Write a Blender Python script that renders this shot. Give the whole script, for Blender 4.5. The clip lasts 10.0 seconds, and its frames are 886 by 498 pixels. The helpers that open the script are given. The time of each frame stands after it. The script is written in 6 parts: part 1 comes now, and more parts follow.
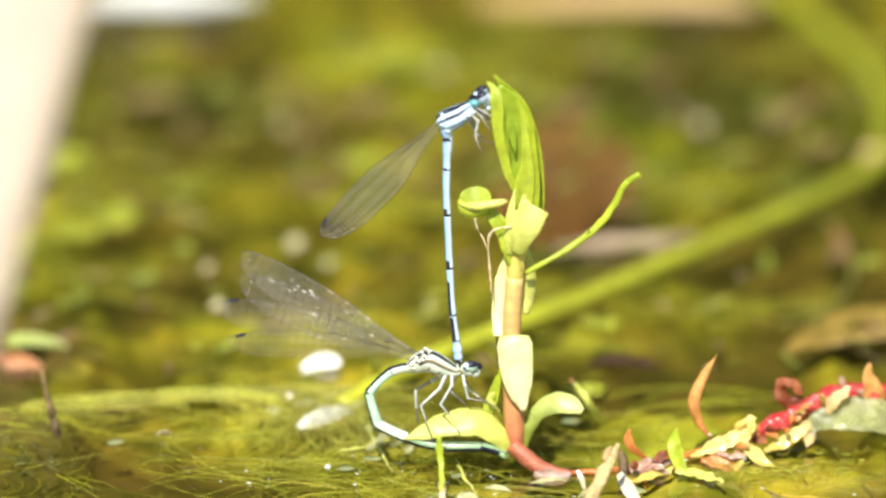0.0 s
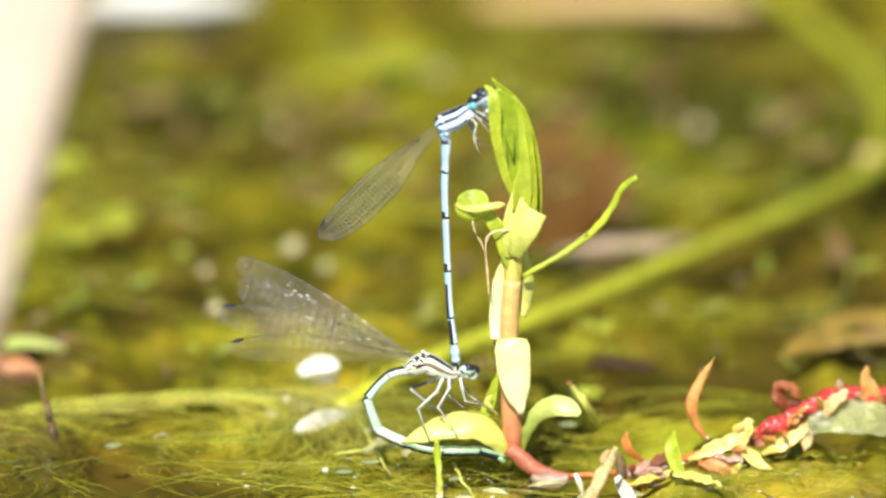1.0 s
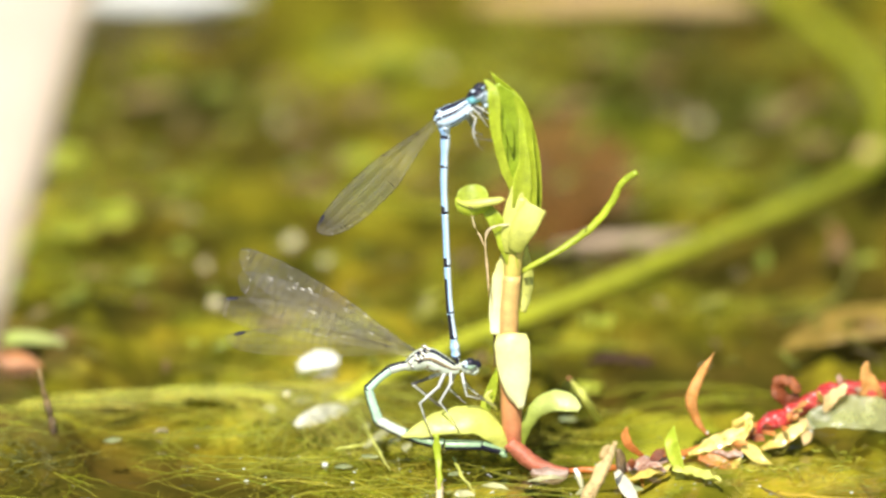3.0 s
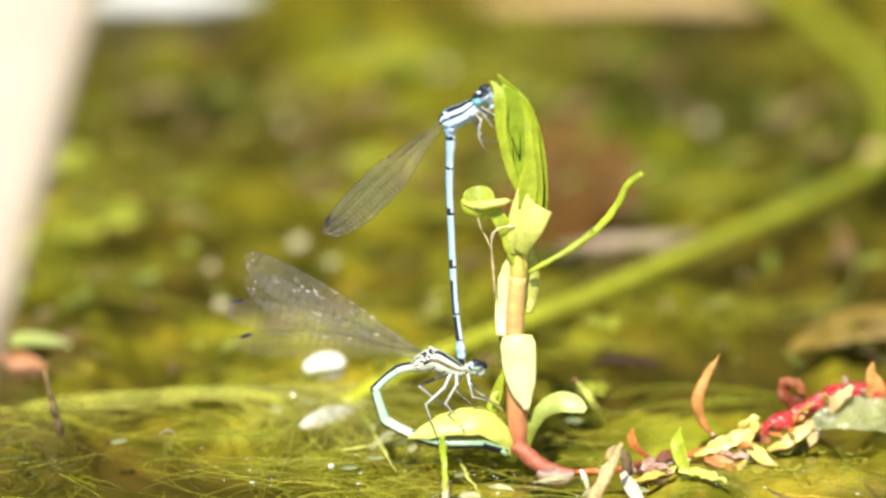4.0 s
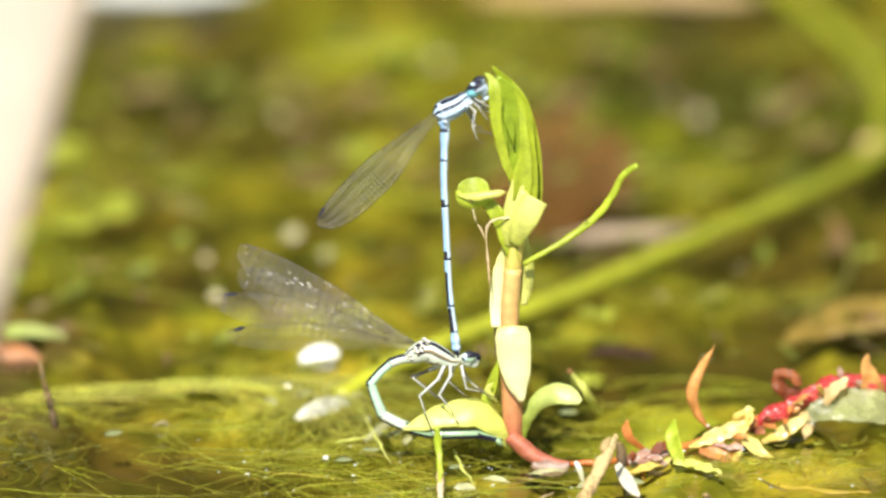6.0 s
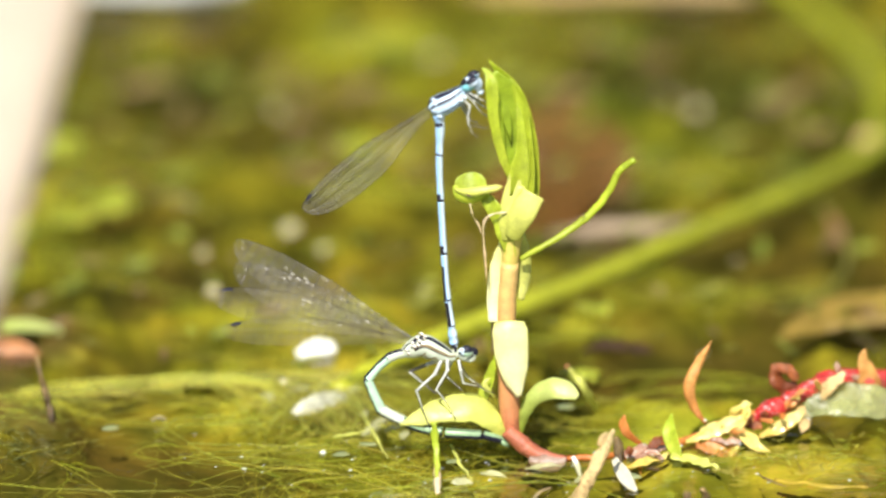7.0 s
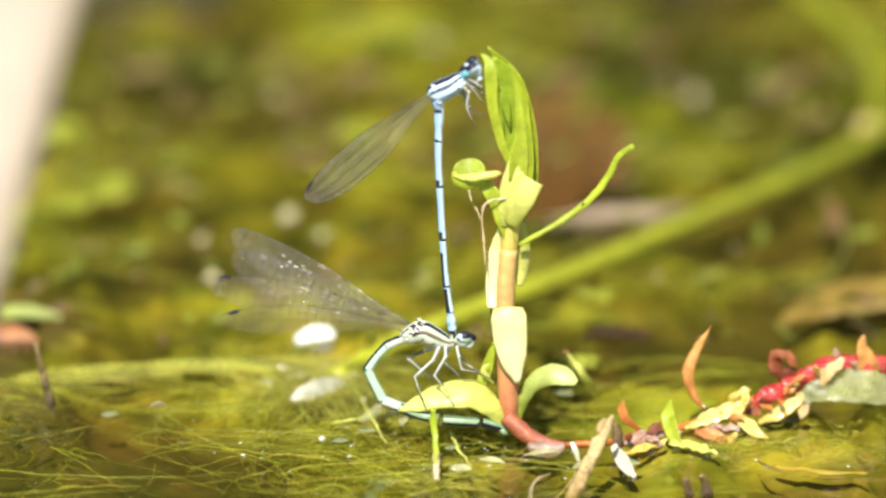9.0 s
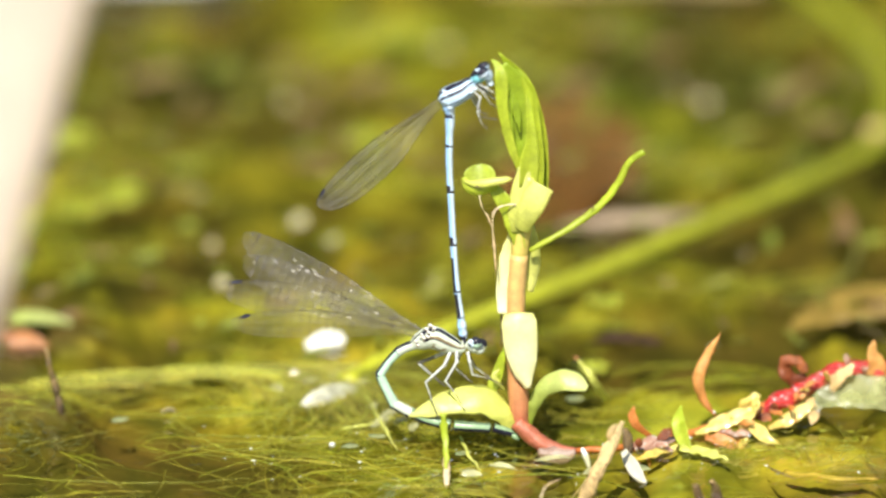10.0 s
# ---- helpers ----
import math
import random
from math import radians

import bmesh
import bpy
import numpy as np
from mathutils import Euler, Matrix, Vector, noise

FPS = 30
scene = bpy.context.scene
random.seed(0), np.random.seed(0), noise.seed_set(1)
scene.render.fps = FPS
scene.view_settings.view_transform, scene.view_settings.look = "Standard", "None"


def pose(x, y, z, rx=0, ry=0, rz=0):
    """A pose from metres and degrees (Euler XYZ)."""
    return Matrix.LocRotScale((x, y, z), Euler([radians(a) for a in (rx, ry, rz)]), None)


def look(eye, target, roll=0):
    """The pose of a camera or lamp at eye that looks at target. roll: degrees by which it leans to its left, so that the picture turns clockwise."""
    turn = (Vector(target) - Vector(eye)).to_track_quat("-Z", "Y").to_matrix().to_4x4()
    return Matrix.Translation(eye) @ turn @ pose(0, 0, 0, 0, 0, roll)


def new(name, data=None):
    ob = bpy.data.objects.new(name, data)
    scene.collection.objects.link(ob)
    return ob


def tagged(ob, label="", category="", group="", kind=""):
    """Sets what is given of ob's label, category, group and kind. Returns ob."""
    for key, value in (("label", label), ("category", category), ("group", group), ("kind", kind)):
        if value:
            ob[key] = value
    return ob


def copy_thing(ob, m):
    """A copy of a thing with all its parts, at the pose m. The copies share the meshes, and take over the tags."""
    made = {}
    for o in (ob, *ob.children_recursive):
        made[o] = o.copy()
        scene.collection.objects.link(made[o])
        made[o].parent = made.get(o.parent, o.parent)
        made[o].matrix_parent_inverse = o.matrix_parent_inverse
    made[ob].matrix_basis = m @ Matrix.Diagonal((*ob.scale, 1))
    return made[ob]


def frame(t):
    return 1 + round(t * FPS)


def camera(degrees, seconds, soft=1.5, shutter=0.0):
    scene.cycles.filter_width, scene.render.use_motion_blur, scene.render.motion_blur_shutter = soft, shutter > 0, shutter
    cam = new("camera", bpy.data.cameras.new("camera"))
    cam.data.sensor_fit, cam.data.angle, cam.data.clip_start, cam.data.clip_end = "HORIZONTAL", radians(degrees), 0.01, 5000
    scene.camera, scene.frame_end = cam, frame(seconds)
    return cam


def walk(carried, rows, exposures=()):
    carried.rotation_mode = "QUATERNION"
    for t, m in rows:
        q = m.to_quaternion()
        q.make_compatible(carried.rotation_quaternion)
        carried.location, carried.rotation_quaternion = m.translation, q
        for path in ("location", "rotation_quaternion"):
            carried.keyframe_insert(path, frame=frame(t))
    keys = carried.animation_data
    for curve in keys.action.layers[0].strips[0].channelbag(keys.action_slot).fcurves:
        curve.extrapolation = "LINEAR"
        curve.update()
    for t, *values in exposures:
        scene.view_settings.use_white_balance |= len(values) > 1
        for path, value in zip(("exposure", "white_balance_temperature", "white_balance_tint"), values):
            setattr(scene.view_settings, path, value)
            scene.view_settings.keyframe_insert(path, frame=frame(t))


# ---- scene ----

MM = 0.001  # all places below are in millimetres, from the foot of the sprig on the water

# ---- camera ----
EYE = (-0.00883, -1.23412, 0.41701)
cam = camera(4.763, 10.0, soft=2.6)
cam.data.dof.use_dof = True
cam.data.dof.focus_distance = 1.296
cam.data.dof.aperture_fstop = 9.3
walk(cam, [
    (0.0, pose(*EYE, 72.5000, 0, 0.0000)),
    (0.5, pose(*EYE, 72.5041, 0, 0.0003)),
    (1.0, pose(*EYE, 72.5164, 0, -0.0137)),
    (1.5, pose(*EYE, 72.5345, 0, -0.0115)),
    (2.0, pose(*EYE, 72.5125, 0, -0.0361)),
    (2.5, pose(*EYE, 72.4488, 0, -0.0131)),
    (2.7, pose(*EYE, 72.4666, 0, -0.0198)),
    (3.8, pose(*EYE, 72.5030, 0, 0.0152)),
    (4.0, pose(*EYE, 72.4961, 0, 0.0184)),
    (4.5, pose(*EYE, 72.4723, 0, 0.0134)),
    (5.0, pose(*EYE, 72.4718, 0, -0.0137)),
    (5.5, pose(*EYE, 72.4296, 0, 0.0061)),
    (5.7, pose(*EYE, 72.4514, 0, 0.0021)),
    (6.8, pose(*EYE, 72.4407, 0, -0.0395)),
    (7.0, pose(*EYE, 72.4233, 0, -0.0274)),
    (7.5, pose(*EYE, 72.4168, 0, -0.0687)),
    (8.0, pose(*EYE, 72.3896, 0, -0.0326)),
    (8.5, pose(*EYE, 72.3552, 0, -0.0192)),
    (9.0, pose(*EYE, 72.3483, 0, -0.0340)),
    (9.5, pose(*EYE, 72.3699, 0, 0.0050)),
    (10.0, pose(*EYE, 72.3790, 0, 0.0248)),
], exposures=((0.0, 1.08), (2.5, 1.07), (5.5, 1.05), (7.0, 1.02), (9.0, 0.98), (10.0, 1.01)))

# ---- world, sun, exposure ----
SUN_TO = Vector((-0.13, -0.72, 0.86)).normalized()
world = bpy.data.worlds.new("sky")
scene.world = world
world.use_nodes = True
wn = world.node_tree.nodes
sky = wn.new("ShaderNodeTexSky")
sky.sky_type, sky.sun_disc = "NISHITA", False
sky.sun_elevation = math.asin(SUN_TO.z)
sky.sun_rotation = math.atan2(SUN_TO.x, SUN_TO.y)
world.node_tree.links.new(sky.outputs[0], wn["Background"].inputs[0])
wn["Background"].inputs[1].default_value = 0.085
sun = new("sun", bpy.data.lights.new("sun", "SUN"))
sun.data.energy, sun.data.angle, sun.data.color = 4.6, radians(0.5), (1.0, 0.95, 0.86)
sun.matrix_world = look(SUN_TO * 5, (0, 0, 0))


# ---- materials ----
def mat(name, base, tip=None, rough=0.5, size=2.0, vary=0.25, leafy=0.0, bump=0.15, metal=0.0, pick="", coat=0.0, spots=None, spec=0.5):
    """A surface whose colour runs from base to tip along the thing, with stains of `size` millimetres, fine grain and relief."""
    m = bpy.data.materials.new(name)
    m.use_nodes = True
    t, n = m.node_tree, m.node_tree.nodes
    b = n["Principled BSDF"]
    ln = t.links.new
    co = n.new("ShaderNodeTexCoord").outputs["Object"]

    def noise_at(scale, detail=3.0):
        x = n.new("ShaderNodeTexNoise")
        x.inputs["Scale"].default_value, x.inputs["Detail"].default_value = scale, detail
        ln(co, x.inputs["Vector"])
        return x.outputs["Fac"]

    def mix(fac, a, c, kind="MIX"):
        x = n.new("ShaderNodeMix")
        x.data_type, x.blend_type = "RGBA", kind
        for v, s in ((fac, x.inputs[0]), (a, x.inputs[6]), (c, x.inputs[7])):
            if hasattr(v, "links"):
                ln(v, s)
            else:
                s.default_value = v if isinstance(v, float) else (*v, 1)
        return x.outputs[2]

    def span(v, a, c, lo, hi):
        x = n.new("ShaderNodeMapRange")
        for i, w in enumerate((v, a, c, lo, hi)):
            if hasattr(w, "links"):
                ln(w, x.inputs[i])
            else:
                x.inputs[i].default_value = w
        return x.outputs[0]

    tone = n.new("ShaderNodeAttribute")
    tone.attribute_name = "tone"
    col = mix(tone.outputs["Fac"], base, tip or base)
    big = span(noise_at(1000 / size), 0.3, 0.7, 1 - vary, 1 + vary)
    if vary:
        x = n.new("ShaderNodeVectorMath")
        x.operation = "SCALE"
        ln(mix(tone.outputs["Fac"], base, tip or base), x.inputs[0])
        ln(big, x.inputs["Scale"])
        col = x.outputs[0]
    fine = noise_at(6000 / size, 5.0)
    x = n.new("ShaderNodeVectorMath")
    x.operation = "SCALE"
    ln(col, x.inputs[0])
    ln(span(fine, 0.3, 0.7, 1 - vary * 0.5, 1 + vary * 0.5), x.inputs["Scale"])
    col = x.outputs[0]
    if spots:
        col = mix(span(noise_at(1000 / size * 1.7, 2.0), 0.58, 0.68, 0.0, 1.0), col, spots)
    if pick:
        src = n.new("ShaderNodeObjectInfo" if pick == "object" else "ShaderNodeNewGeometry")
        h = n.new("ShaderNodeHueSaturation")
        r = src.outputs["Random" if pick == "object" else "Random Per Island"]
        ln(span(r, 0.0, 1.0, 0.475, 0.525), h.inputs["Hue"])
        r2 = n.new("ShaderNodeMath")
        r2.operation = "FRACT"
        r3 = n.new("ShaderNodeMath")
        r3.operation = "MULTIPLY"
        r3.inputs[1].default_value = 7.31
        ln(r, r3.inputs[0])
        ln(r3.outputs[0], r2.inputs[0])
        ln(span(r2.outputs[0], 0.0, 1.0, 0.78, 1.2), h.inputs["Value"])
        ln(col, h.inputs["Color"])
        col = h.outputs[0]
    ln(col, b.inputs["Base Color"])
    ln(span(fine, 0.3, 0.7, max(rough - 0.1, 0.03), min(rough + 0.12, 1.0)), b.inputs["Roughness"])
    b.inputs["Metallic"].default_value = metal
    b.inputs["Specular IOR Level"].default_value = spec
    b.inputs["Coat Weight"].default_value = coat
    b.inputs["Coat Roughness"].default_value = 0.12
    if bump:
        bp = n.new("ShaderNodeBump")
        bp.inputs["Strength"].default_value, bp.inputs["Distance"].default_value = bump, 0.0003
        ln(fine, bp.inputs["Height"])
        ln(bp.outputs[0], b.inputs["Normal"])
    if leafy:
        tr = n.new("ShaderNodeBsdfTranslucent")
        ln(col, tr.inputs["Color"])
        ms = n.new("ShaderNodeMixShader")
        ms.inputs[0].default_value = leafy
        ln(b.outputs[0], ms.inputs[1])
        ln(tr.outputs[0], ms.inputs[2])
        ln(ms.outputs[0], n["Material Output"].inputs["Surface"])
    return m


def water_mat():
    m = bpy.data.materials.new("pond water")
    m.use_nodes = True
    t, n = m.node_tree, m.node_tree.nodes
    n.remove(n["Principled BSDF"])
    co = n.new("ShaderNodeTexCoord").outputs["Object"]
    mp = n.new("ShaderNodeMapping")
    mp.inputs["Scale"].default_value = (60, 110, 60)
    t.links.new(co, mp.inputs[0])
    a = n.new("ShaderNodeTexNoise")
    a.inputs["Scale"].default_value, a.inputs["Detail"].default_value = 1.0, 3.0
    t.links.new(mp.outputs[0], a.inputs["Vector"])
    bp = n.new("ShaderNodeBump")
    bp.inputs["Strength"].default_value, bp.inputs["Distance"].default_value = 0.6, 0.0015
    t.links.new(a.outputs["Fac"], bp.inputs["Height"])
    g = n.new("ShaderNodeBsdfGlossy")
    g.inputs["Roughness"].default_value = 0.03
    t.links.new(bp.outputs[0], g.inputs["Normal"])
    tr = n.new("ShaderNodeBsdfTransparent")
    tr.inputs["Color"].default_value = (0.93, 0.93, 0.80, 1)
    fr = n.new("ShaderNodeFresnel")
    fr.inputs["IOR"].default_value = 1.33
    t.links.new(bp.outputs[0], fr.inputs["Normal"])
    mx = n.new("ShaderNodeMixShader")
    for a1, b1 in ((fr.outputs[0], mx.inputs[0]), (tr.outputs[0], mx.inputs[1]), (g.outputs[0], mx.inputs[2])):
        t.links.new(a1, b1)
    t.links.new(mx.outputs[0], n["Material Output"].inputs["Surface"])
    return m


def film_mat(name, tint, veil, clear, rough=0.22, spec=0.5):
    """A wing's film or a wet bubble: mostly clear, with a thin veil of colour and a gloss."""
    m = bpy.data.materials.new(name)
    m.use_nodes = True
    t, n = m.node_tree, m.node_tree.nodes
    b = n["Principled BSDF"]
    b.inputs["Base Color"].default_value = (*tint, 1)
    b.inputs["Specular IOR Level"].default_value = spec
    b.inputs["Roughness"].default_value = rough
    co = n.new("ShaderNodeTexCoord").outputs["Object"]
    nz = n.new("ShaderNodeTexNoise")
    nz.inputs["Scale"].default_value = 700.0
    t.links.new(co, nz.inputs["Vector"])
    bp = n.new("ShaderNodeBump")
    bp.inputs["Strength"].default_value, bp.inputs["Distance"].default_value = 0.3, 0.0002
    t.links.new(nz.outputs["Fac"], bp.inputs["Height"])
    t.links.new(bp.outputs[0], b.inputs["Normal"])
    tr = n.new("ShaderNodeBsdfTransparent")
    tr.inputs["Color"].default_value = (*clear, 1)
    mx = n.new("ShaderNodeMixShader")
    mx.inputs[0].default_value = veil
    t.links.new(tr.outputs[0], mx.inputs[1])
    t.links.new(b.outputs[0], mx.inputs[2])
    t.links.new(mx.outputs[0], n["Material Output"].inputs["Surface"])
    return m


def bed_mat():
    """Mud and drowned leaves under a green algal felt; `cover` says how much felt lies there."""
    m = bpy.data.materials.new("pond bed")
    m.use_nodes = True
    t, n = m.node_tree, m.node_tree.nodes
    b = n["Principled BSDF"]
    co = n.new("ShaderNodeTexCoord").outputs["Object"]

    thread = n.new("ShaderNodeMapping")
    thread.inputs["Scale"].default_value = (140, 650, 300)
    thread.inputs["Rotation"].default_value = (0, 0, 0.25)
    t.links.new(co, thread.inputs[0])

    def ramp(scale, detail, stops, src=None):
        r = n.new("ShaderNodeValToRGB")
        el = r.color_ramp.elements
        el[0].position, el[0].color = stops[0][0], (*stops[0][1], 1)
        el[1].position, el[1].color = stops[-1][0], (*stops[-1][1], 1)
        for p, c in stops[1:-1]:
            el.new(p).color = (*c, 1)
        if src is None:
            x = n.new("ShaderNodeTexNoise")
            x.inputs["Scale"].default_value, x.inputs["Detail"].default_value = scale, detail
            t.links.new(co, x.inputs["Vector"])
            src = x.outputs["Fac"]
        t.links.new(src, r.inputs[0])
        return r.outputs[0]

    mud = ramp(70, 5, [(0.3, (0.026, 0.022, 0.003)), (0.5, (0.060, 0.048, 0.006)), (0.7, (0.100, 0.064, 0.012))])
    felt = ramp(90, 5, [(0.32, (0.050, 0.060, 0.006)), (0.5, (0.168, 0.149, 0.010)), (0.66, (0.318, 0.286, 0.023))])
    at = n.new("ShaderNodeAttribute")
    at.attribute_name = "cover"
    mx = n.new("ShaderNodeMix")
    mx.data_type = "RGBA"
    t.links.new(at.outputs["Fac"], mx.inputs[0])
    t.links.new(mud, mx.inputs[6])
    t.links.new(felt, mx.inputs[7])
    over = n.new("ShaderNodeMapRange")
    over.inputs[1].default_value, over.inputs[2].default_value = 0.95, 1.7
    t.links.new(at.outputs["Fac"], over.inputs[0])
    mx2 = n.new("ShaderNodeMix")
    mx2.data_type = "RGBA"
    mx2.inputs[7].default_value = (0.34, 0.335, 0.038, 1)
    t.links.new(over.outputs[0], mx2.inputs[0])
    t.links.new(mx.outputs[2], mx2.inputs[6])
    fine = n.new("ShaderNodeTexNoise")
    fine.inputs["Scale"].default_value, fine.inputs["Detail"].default_value = 1.0, 6
    fine.inputs["Distortion"].default_value = 1.2
    t.links.new(thread.outputs[0], fine.inputs["Vector"])
    shade = n.new("ShaderNodeMapRange")
    for i, w in enumerate((0.3, 0.7, 0.8, 1.22)):
        shade.inputs[i + 1].default_value = w
    t.links.new(fine.outputs["Fac"], shade.inputs[0])
    lit = n.new("ShaderNodeVectorMath")
    lit.operation = "SCALE"
    gn = n.new("ShaderNodeAttribute")
    gn.attribute_name = "green"
    leafy = n.new("ShaderNodeMix")
    leafy.data_type, leafy.blend_type = "RGBA", "MULTIPLY"
    leafy.inputs[7].default_value = (0.80, 1.0, 0.95, 1)
    t.links.new(gn.outputs["Fac"], leafy.inputs[0])
    t.links.new(mx2.outputs[2], leafy.inputs[6])
    spread = n.new("ShaderNodeMapping")
    spread.inputs["Scale"].default_value = (95, 42, 60)
    t.links.new(co, spread.inputs[0])
    patch = n.new("ShaderNodeTexNoise")
    patch.inputs["Scale"].default_value, patch.inputs["Detail"].default_value = 1.0, 4
    t.links.new(spread.outputs[0], patch.inputs["Vector"])
    tint = ramp(1, 1, [(0.33, (0.72, 0.78, 0.7)), (0.44, (0.98, 1.0, 0.8)), (0.52, (1.04, 1.0, 0.95)), (0.60, (1.24, 1.05, 1.1)), (0.70, (1.25, 1.22, 1.2))], patch.outputs["Fac"])
    hued = n.new("ShaderNodeMix")
    hued.data_type, hued.blend_type = "RGBA", "MULTIPLY"
    hued.inputs[0].default_value = 0.85
    t.links.new(leafy.outputs[2], hued.inputs[6])
    t.links.new(tint, hued.inputs[7])
    t.links.new(hued.outputs[2], lit.inputs[0])
    t.links.new(shade.outputs[0], lit.inputs["Scale"])
    bp = n.new("ShaderNodeBump")
    bp.inputs["Strength"].default_value, bp.inputs["Distance"].default_value = 0.45, 0.0008
    t.links.new(fine.outputs["Fac"], bp.inputs["Height"])
    t.links.new(bp.outputs[0], b.inputs["Normal"])
    t.links.new(lit.outputs[0], b.inputs["Base Color"])
    b.inputs["Roughness"].default_value = 0.9
    b.inputs["Specular IOR Level"].default_value = 0.12
    return m


def sheer(m, clear):
    """Let part of the light straight through a thin thing."""
    t, n = m.node_tree, m.node_tree.nodes
    out = n["Material Output"].inputs["Surface"]
    tr, mx = n.new("ShaderNodeBsdfTransparent"), n.new("ShaderNodeMixShader")
    mx.inputs[0].default_value = clear
    t.links.new(out.links[0].from_socket, mx.inputs[1])
    t.links.new(tr.outputs[0], mx.inputs[2])
    t.links.new(mx.outputs[0], out)
    return m


LEAF = mat("sprig leaf", (0.40, 0.46, 0.035), (0.37, 0.46, 0.022), 0.42, 2.5, 0.25, 0.38)
LEAF_PALE = mat("pale sprig leaf", (0.66, 0.64, 0.20), (0.84, 0.81, 0.46), 0.42, 3.0, 0.12, 0.25)
LEAF_MID = mat("inner sprig leaf", (0.26, 0.36, 0.016), (0.30, 0.40, 0.02), 0.45, 2.0, 0.22, 0.35)
LEAF_YELLOW = mat("yellowing sprig leaf", (0.50, 0.53, 0.09), (0.58, 0.58, 0.15), 0.4, 2.0, 0.22, 0.3)
LEAF_TIP = mat("pale tipped sprig leaf", (0.25, 0.33, 0.02), (0.58, 0.62, 0.22), 0.4, 2.0, 0.18, 0.35)
# leaf green darkened for the shade between the folds
LEAF_SHADED = mat("shaded sprig leaf", (0.28, 0.38, 0.02), (0.28, 0.38, 0.02), 0.45, 2.5, 0.2, 0.35)
STEM_RED = mat("salmon red stem", (0.40, 0.115, 0.055), (0.60, 0.40, 0.13), 0.38, 1.6, 0.18, 0.1, 0.25)
STEM_DARK = mat("dark red wet stem", (0.33, 0.095, 0.045), (0.30, 0.10, 0.06), 0.35, 1.4, 0.28, 0.05, 0.5, coat=0.15)
STEM_GREEN = mat("yellow green stem", (0.58, 0.42, 0.10), (0.52, 0.54, 0.10), 0.4, 1.6, 0.14, 0.15, 0.25)
# the pale pink spots paint wet highlights into the red
RED = mat("crimson stem", (0.38, 0.014, 0.012), (0.46, 0.035, 0.028), 0.25, 0.9, 0.5, 0.05, 0.9, coat=0.3, spots=(0.50, 0.17, 0.15))
ORANGE = mat("orange leaf", (0.40, 0.12, 0.022), (0.55, 0.21, 0.05), 0.3, 2.0, 0.25, 0.25, 0.4)
AMBER = mat("amber leaf", (0.46, 0.17, 0.035), (0.66, 0.34, 0.10), 0.32, 1.6, 0.25, 0.3, 0.4, coat=0.3)
WET = mat("wet pinkish leaf", (0.34, 0.15, 0.09), (0.52, 0.34, 0.24), 0.12, 0.9, 0.4, 0.2, 0.9, coat=0.9, spots=(0.55, 0.46, 0.36))
RUST = mat("rust red leaf", (0.11, 0.024, 0.008), (0.27, 0.085, 0.028), 0.25, 1.2, 0.4, 0.1, 0.6, spec=0.3)
YELLOW = mat("yellow leaf", (0.60, 0.43, 0.06), (0.80, 0.68, 0.20), 0.35, 1.6, 0.28, 0.3, 0.5, coat=0.2, spots=(0.58, 0.30, 0.05))
TAN = mat("tan dead leaf", (0.46, 0.30, 0.11), (0.62, 0.44, 0.20), 0.6, 1.4, 0.35, 0.12, 0.7)
STRAW = mat("pale straw", (0.38, 0.25, 0.09), (0.56, 0.42, 0.19), 0.55, 0.9, 0.32, 0.1, 0.7, spots=(0.20, 0.11, 0.04))
CREAM = mat("bleached reed", (0.52, 0.425, 0.335), (0.55, 0.455, 0.365), 0.6, 8.0, 0.12, 0.15, 0.4)
WHITE = mat("white petal", (0.80, 0.80, 0.72), (0.86, 0.86, 0.80), 0.35, 2.0, 0.08, 0.2, 0.2)
# pale colour that stands in for glints on the far water
FLECK = mat("cream fleck", (0.40, 0.35, 0.20), (0.48, 0.42, 0.26), 0.4, 2.0, 0.15, 0.1, 0.2)
ROOT = mat("rootlet", (0.66, 0.56, 0.36), (0.60, 0.42, 0.22), 0.5, 0.8, 0.2, 0.2)
BROWN = mat("wet brown stalk", (0.06, 0.036, 0.015), (0.17, 0.11, 0.04), 0.3, 0.9, 0.45, 0.0, 0.8)
MURK = sheer(mat("drowned brown leaf", (0.17, 0.070, 0.026), (0.25, 0.14, 0.055), 0.8, 7.0, 0.5, 0.1, 0.4, spec=0.1), 0.35)
PINKISH = mat("pinkish grey twig", (0.20, 0.14, 0.08), (0.23, 0.17, 0.10), 0.5, 4.0, 0.25, 0.0, 0.5)
WEED = mat("water weed leaf", (0.24, 0.28, 0.014), (0.46, 0.47, 0.045), 0.4, 3.0, 0.3, 0.3, 0.3, pick="island")
ALGA = sheer(mat("thread alga", (0.49, 0.50, 0.045), (0.64, 0.62, 0.13), 0.32, 5.0, 0.25, 0.5, 0.0, pick="island", spec=0.35), 0.58)
MOSS = mat("dull moss", (0.06, 0.065, 0.012), (0.19, 0.19, 0.07), 0.6, 3.0, 0.4, 0.2, 0.0, pick="island", spec=0.15)
SCRAP_GREEN = mat("drifting weed", (0.10, 0.12, 0.008), (0.26, 0.27, 0.025), 0.5, 3.0, 0.5, 0.2, 0.0, pick="object")
SCRAP_BROWN = mat("drifting dead leaf", (0.09, 0.05, 0.014), (0.22, 0.15, 0.06), 0.5, 3.0, 0.3, 0.1, 0.0, pick="object")
FLOAT_STEM = mat("floating green stem", (0.20, 0.215, 0.010), (0.38, 0.39, 0.020), 0.4, 6.0, 0.22, 0.1, 0.3)
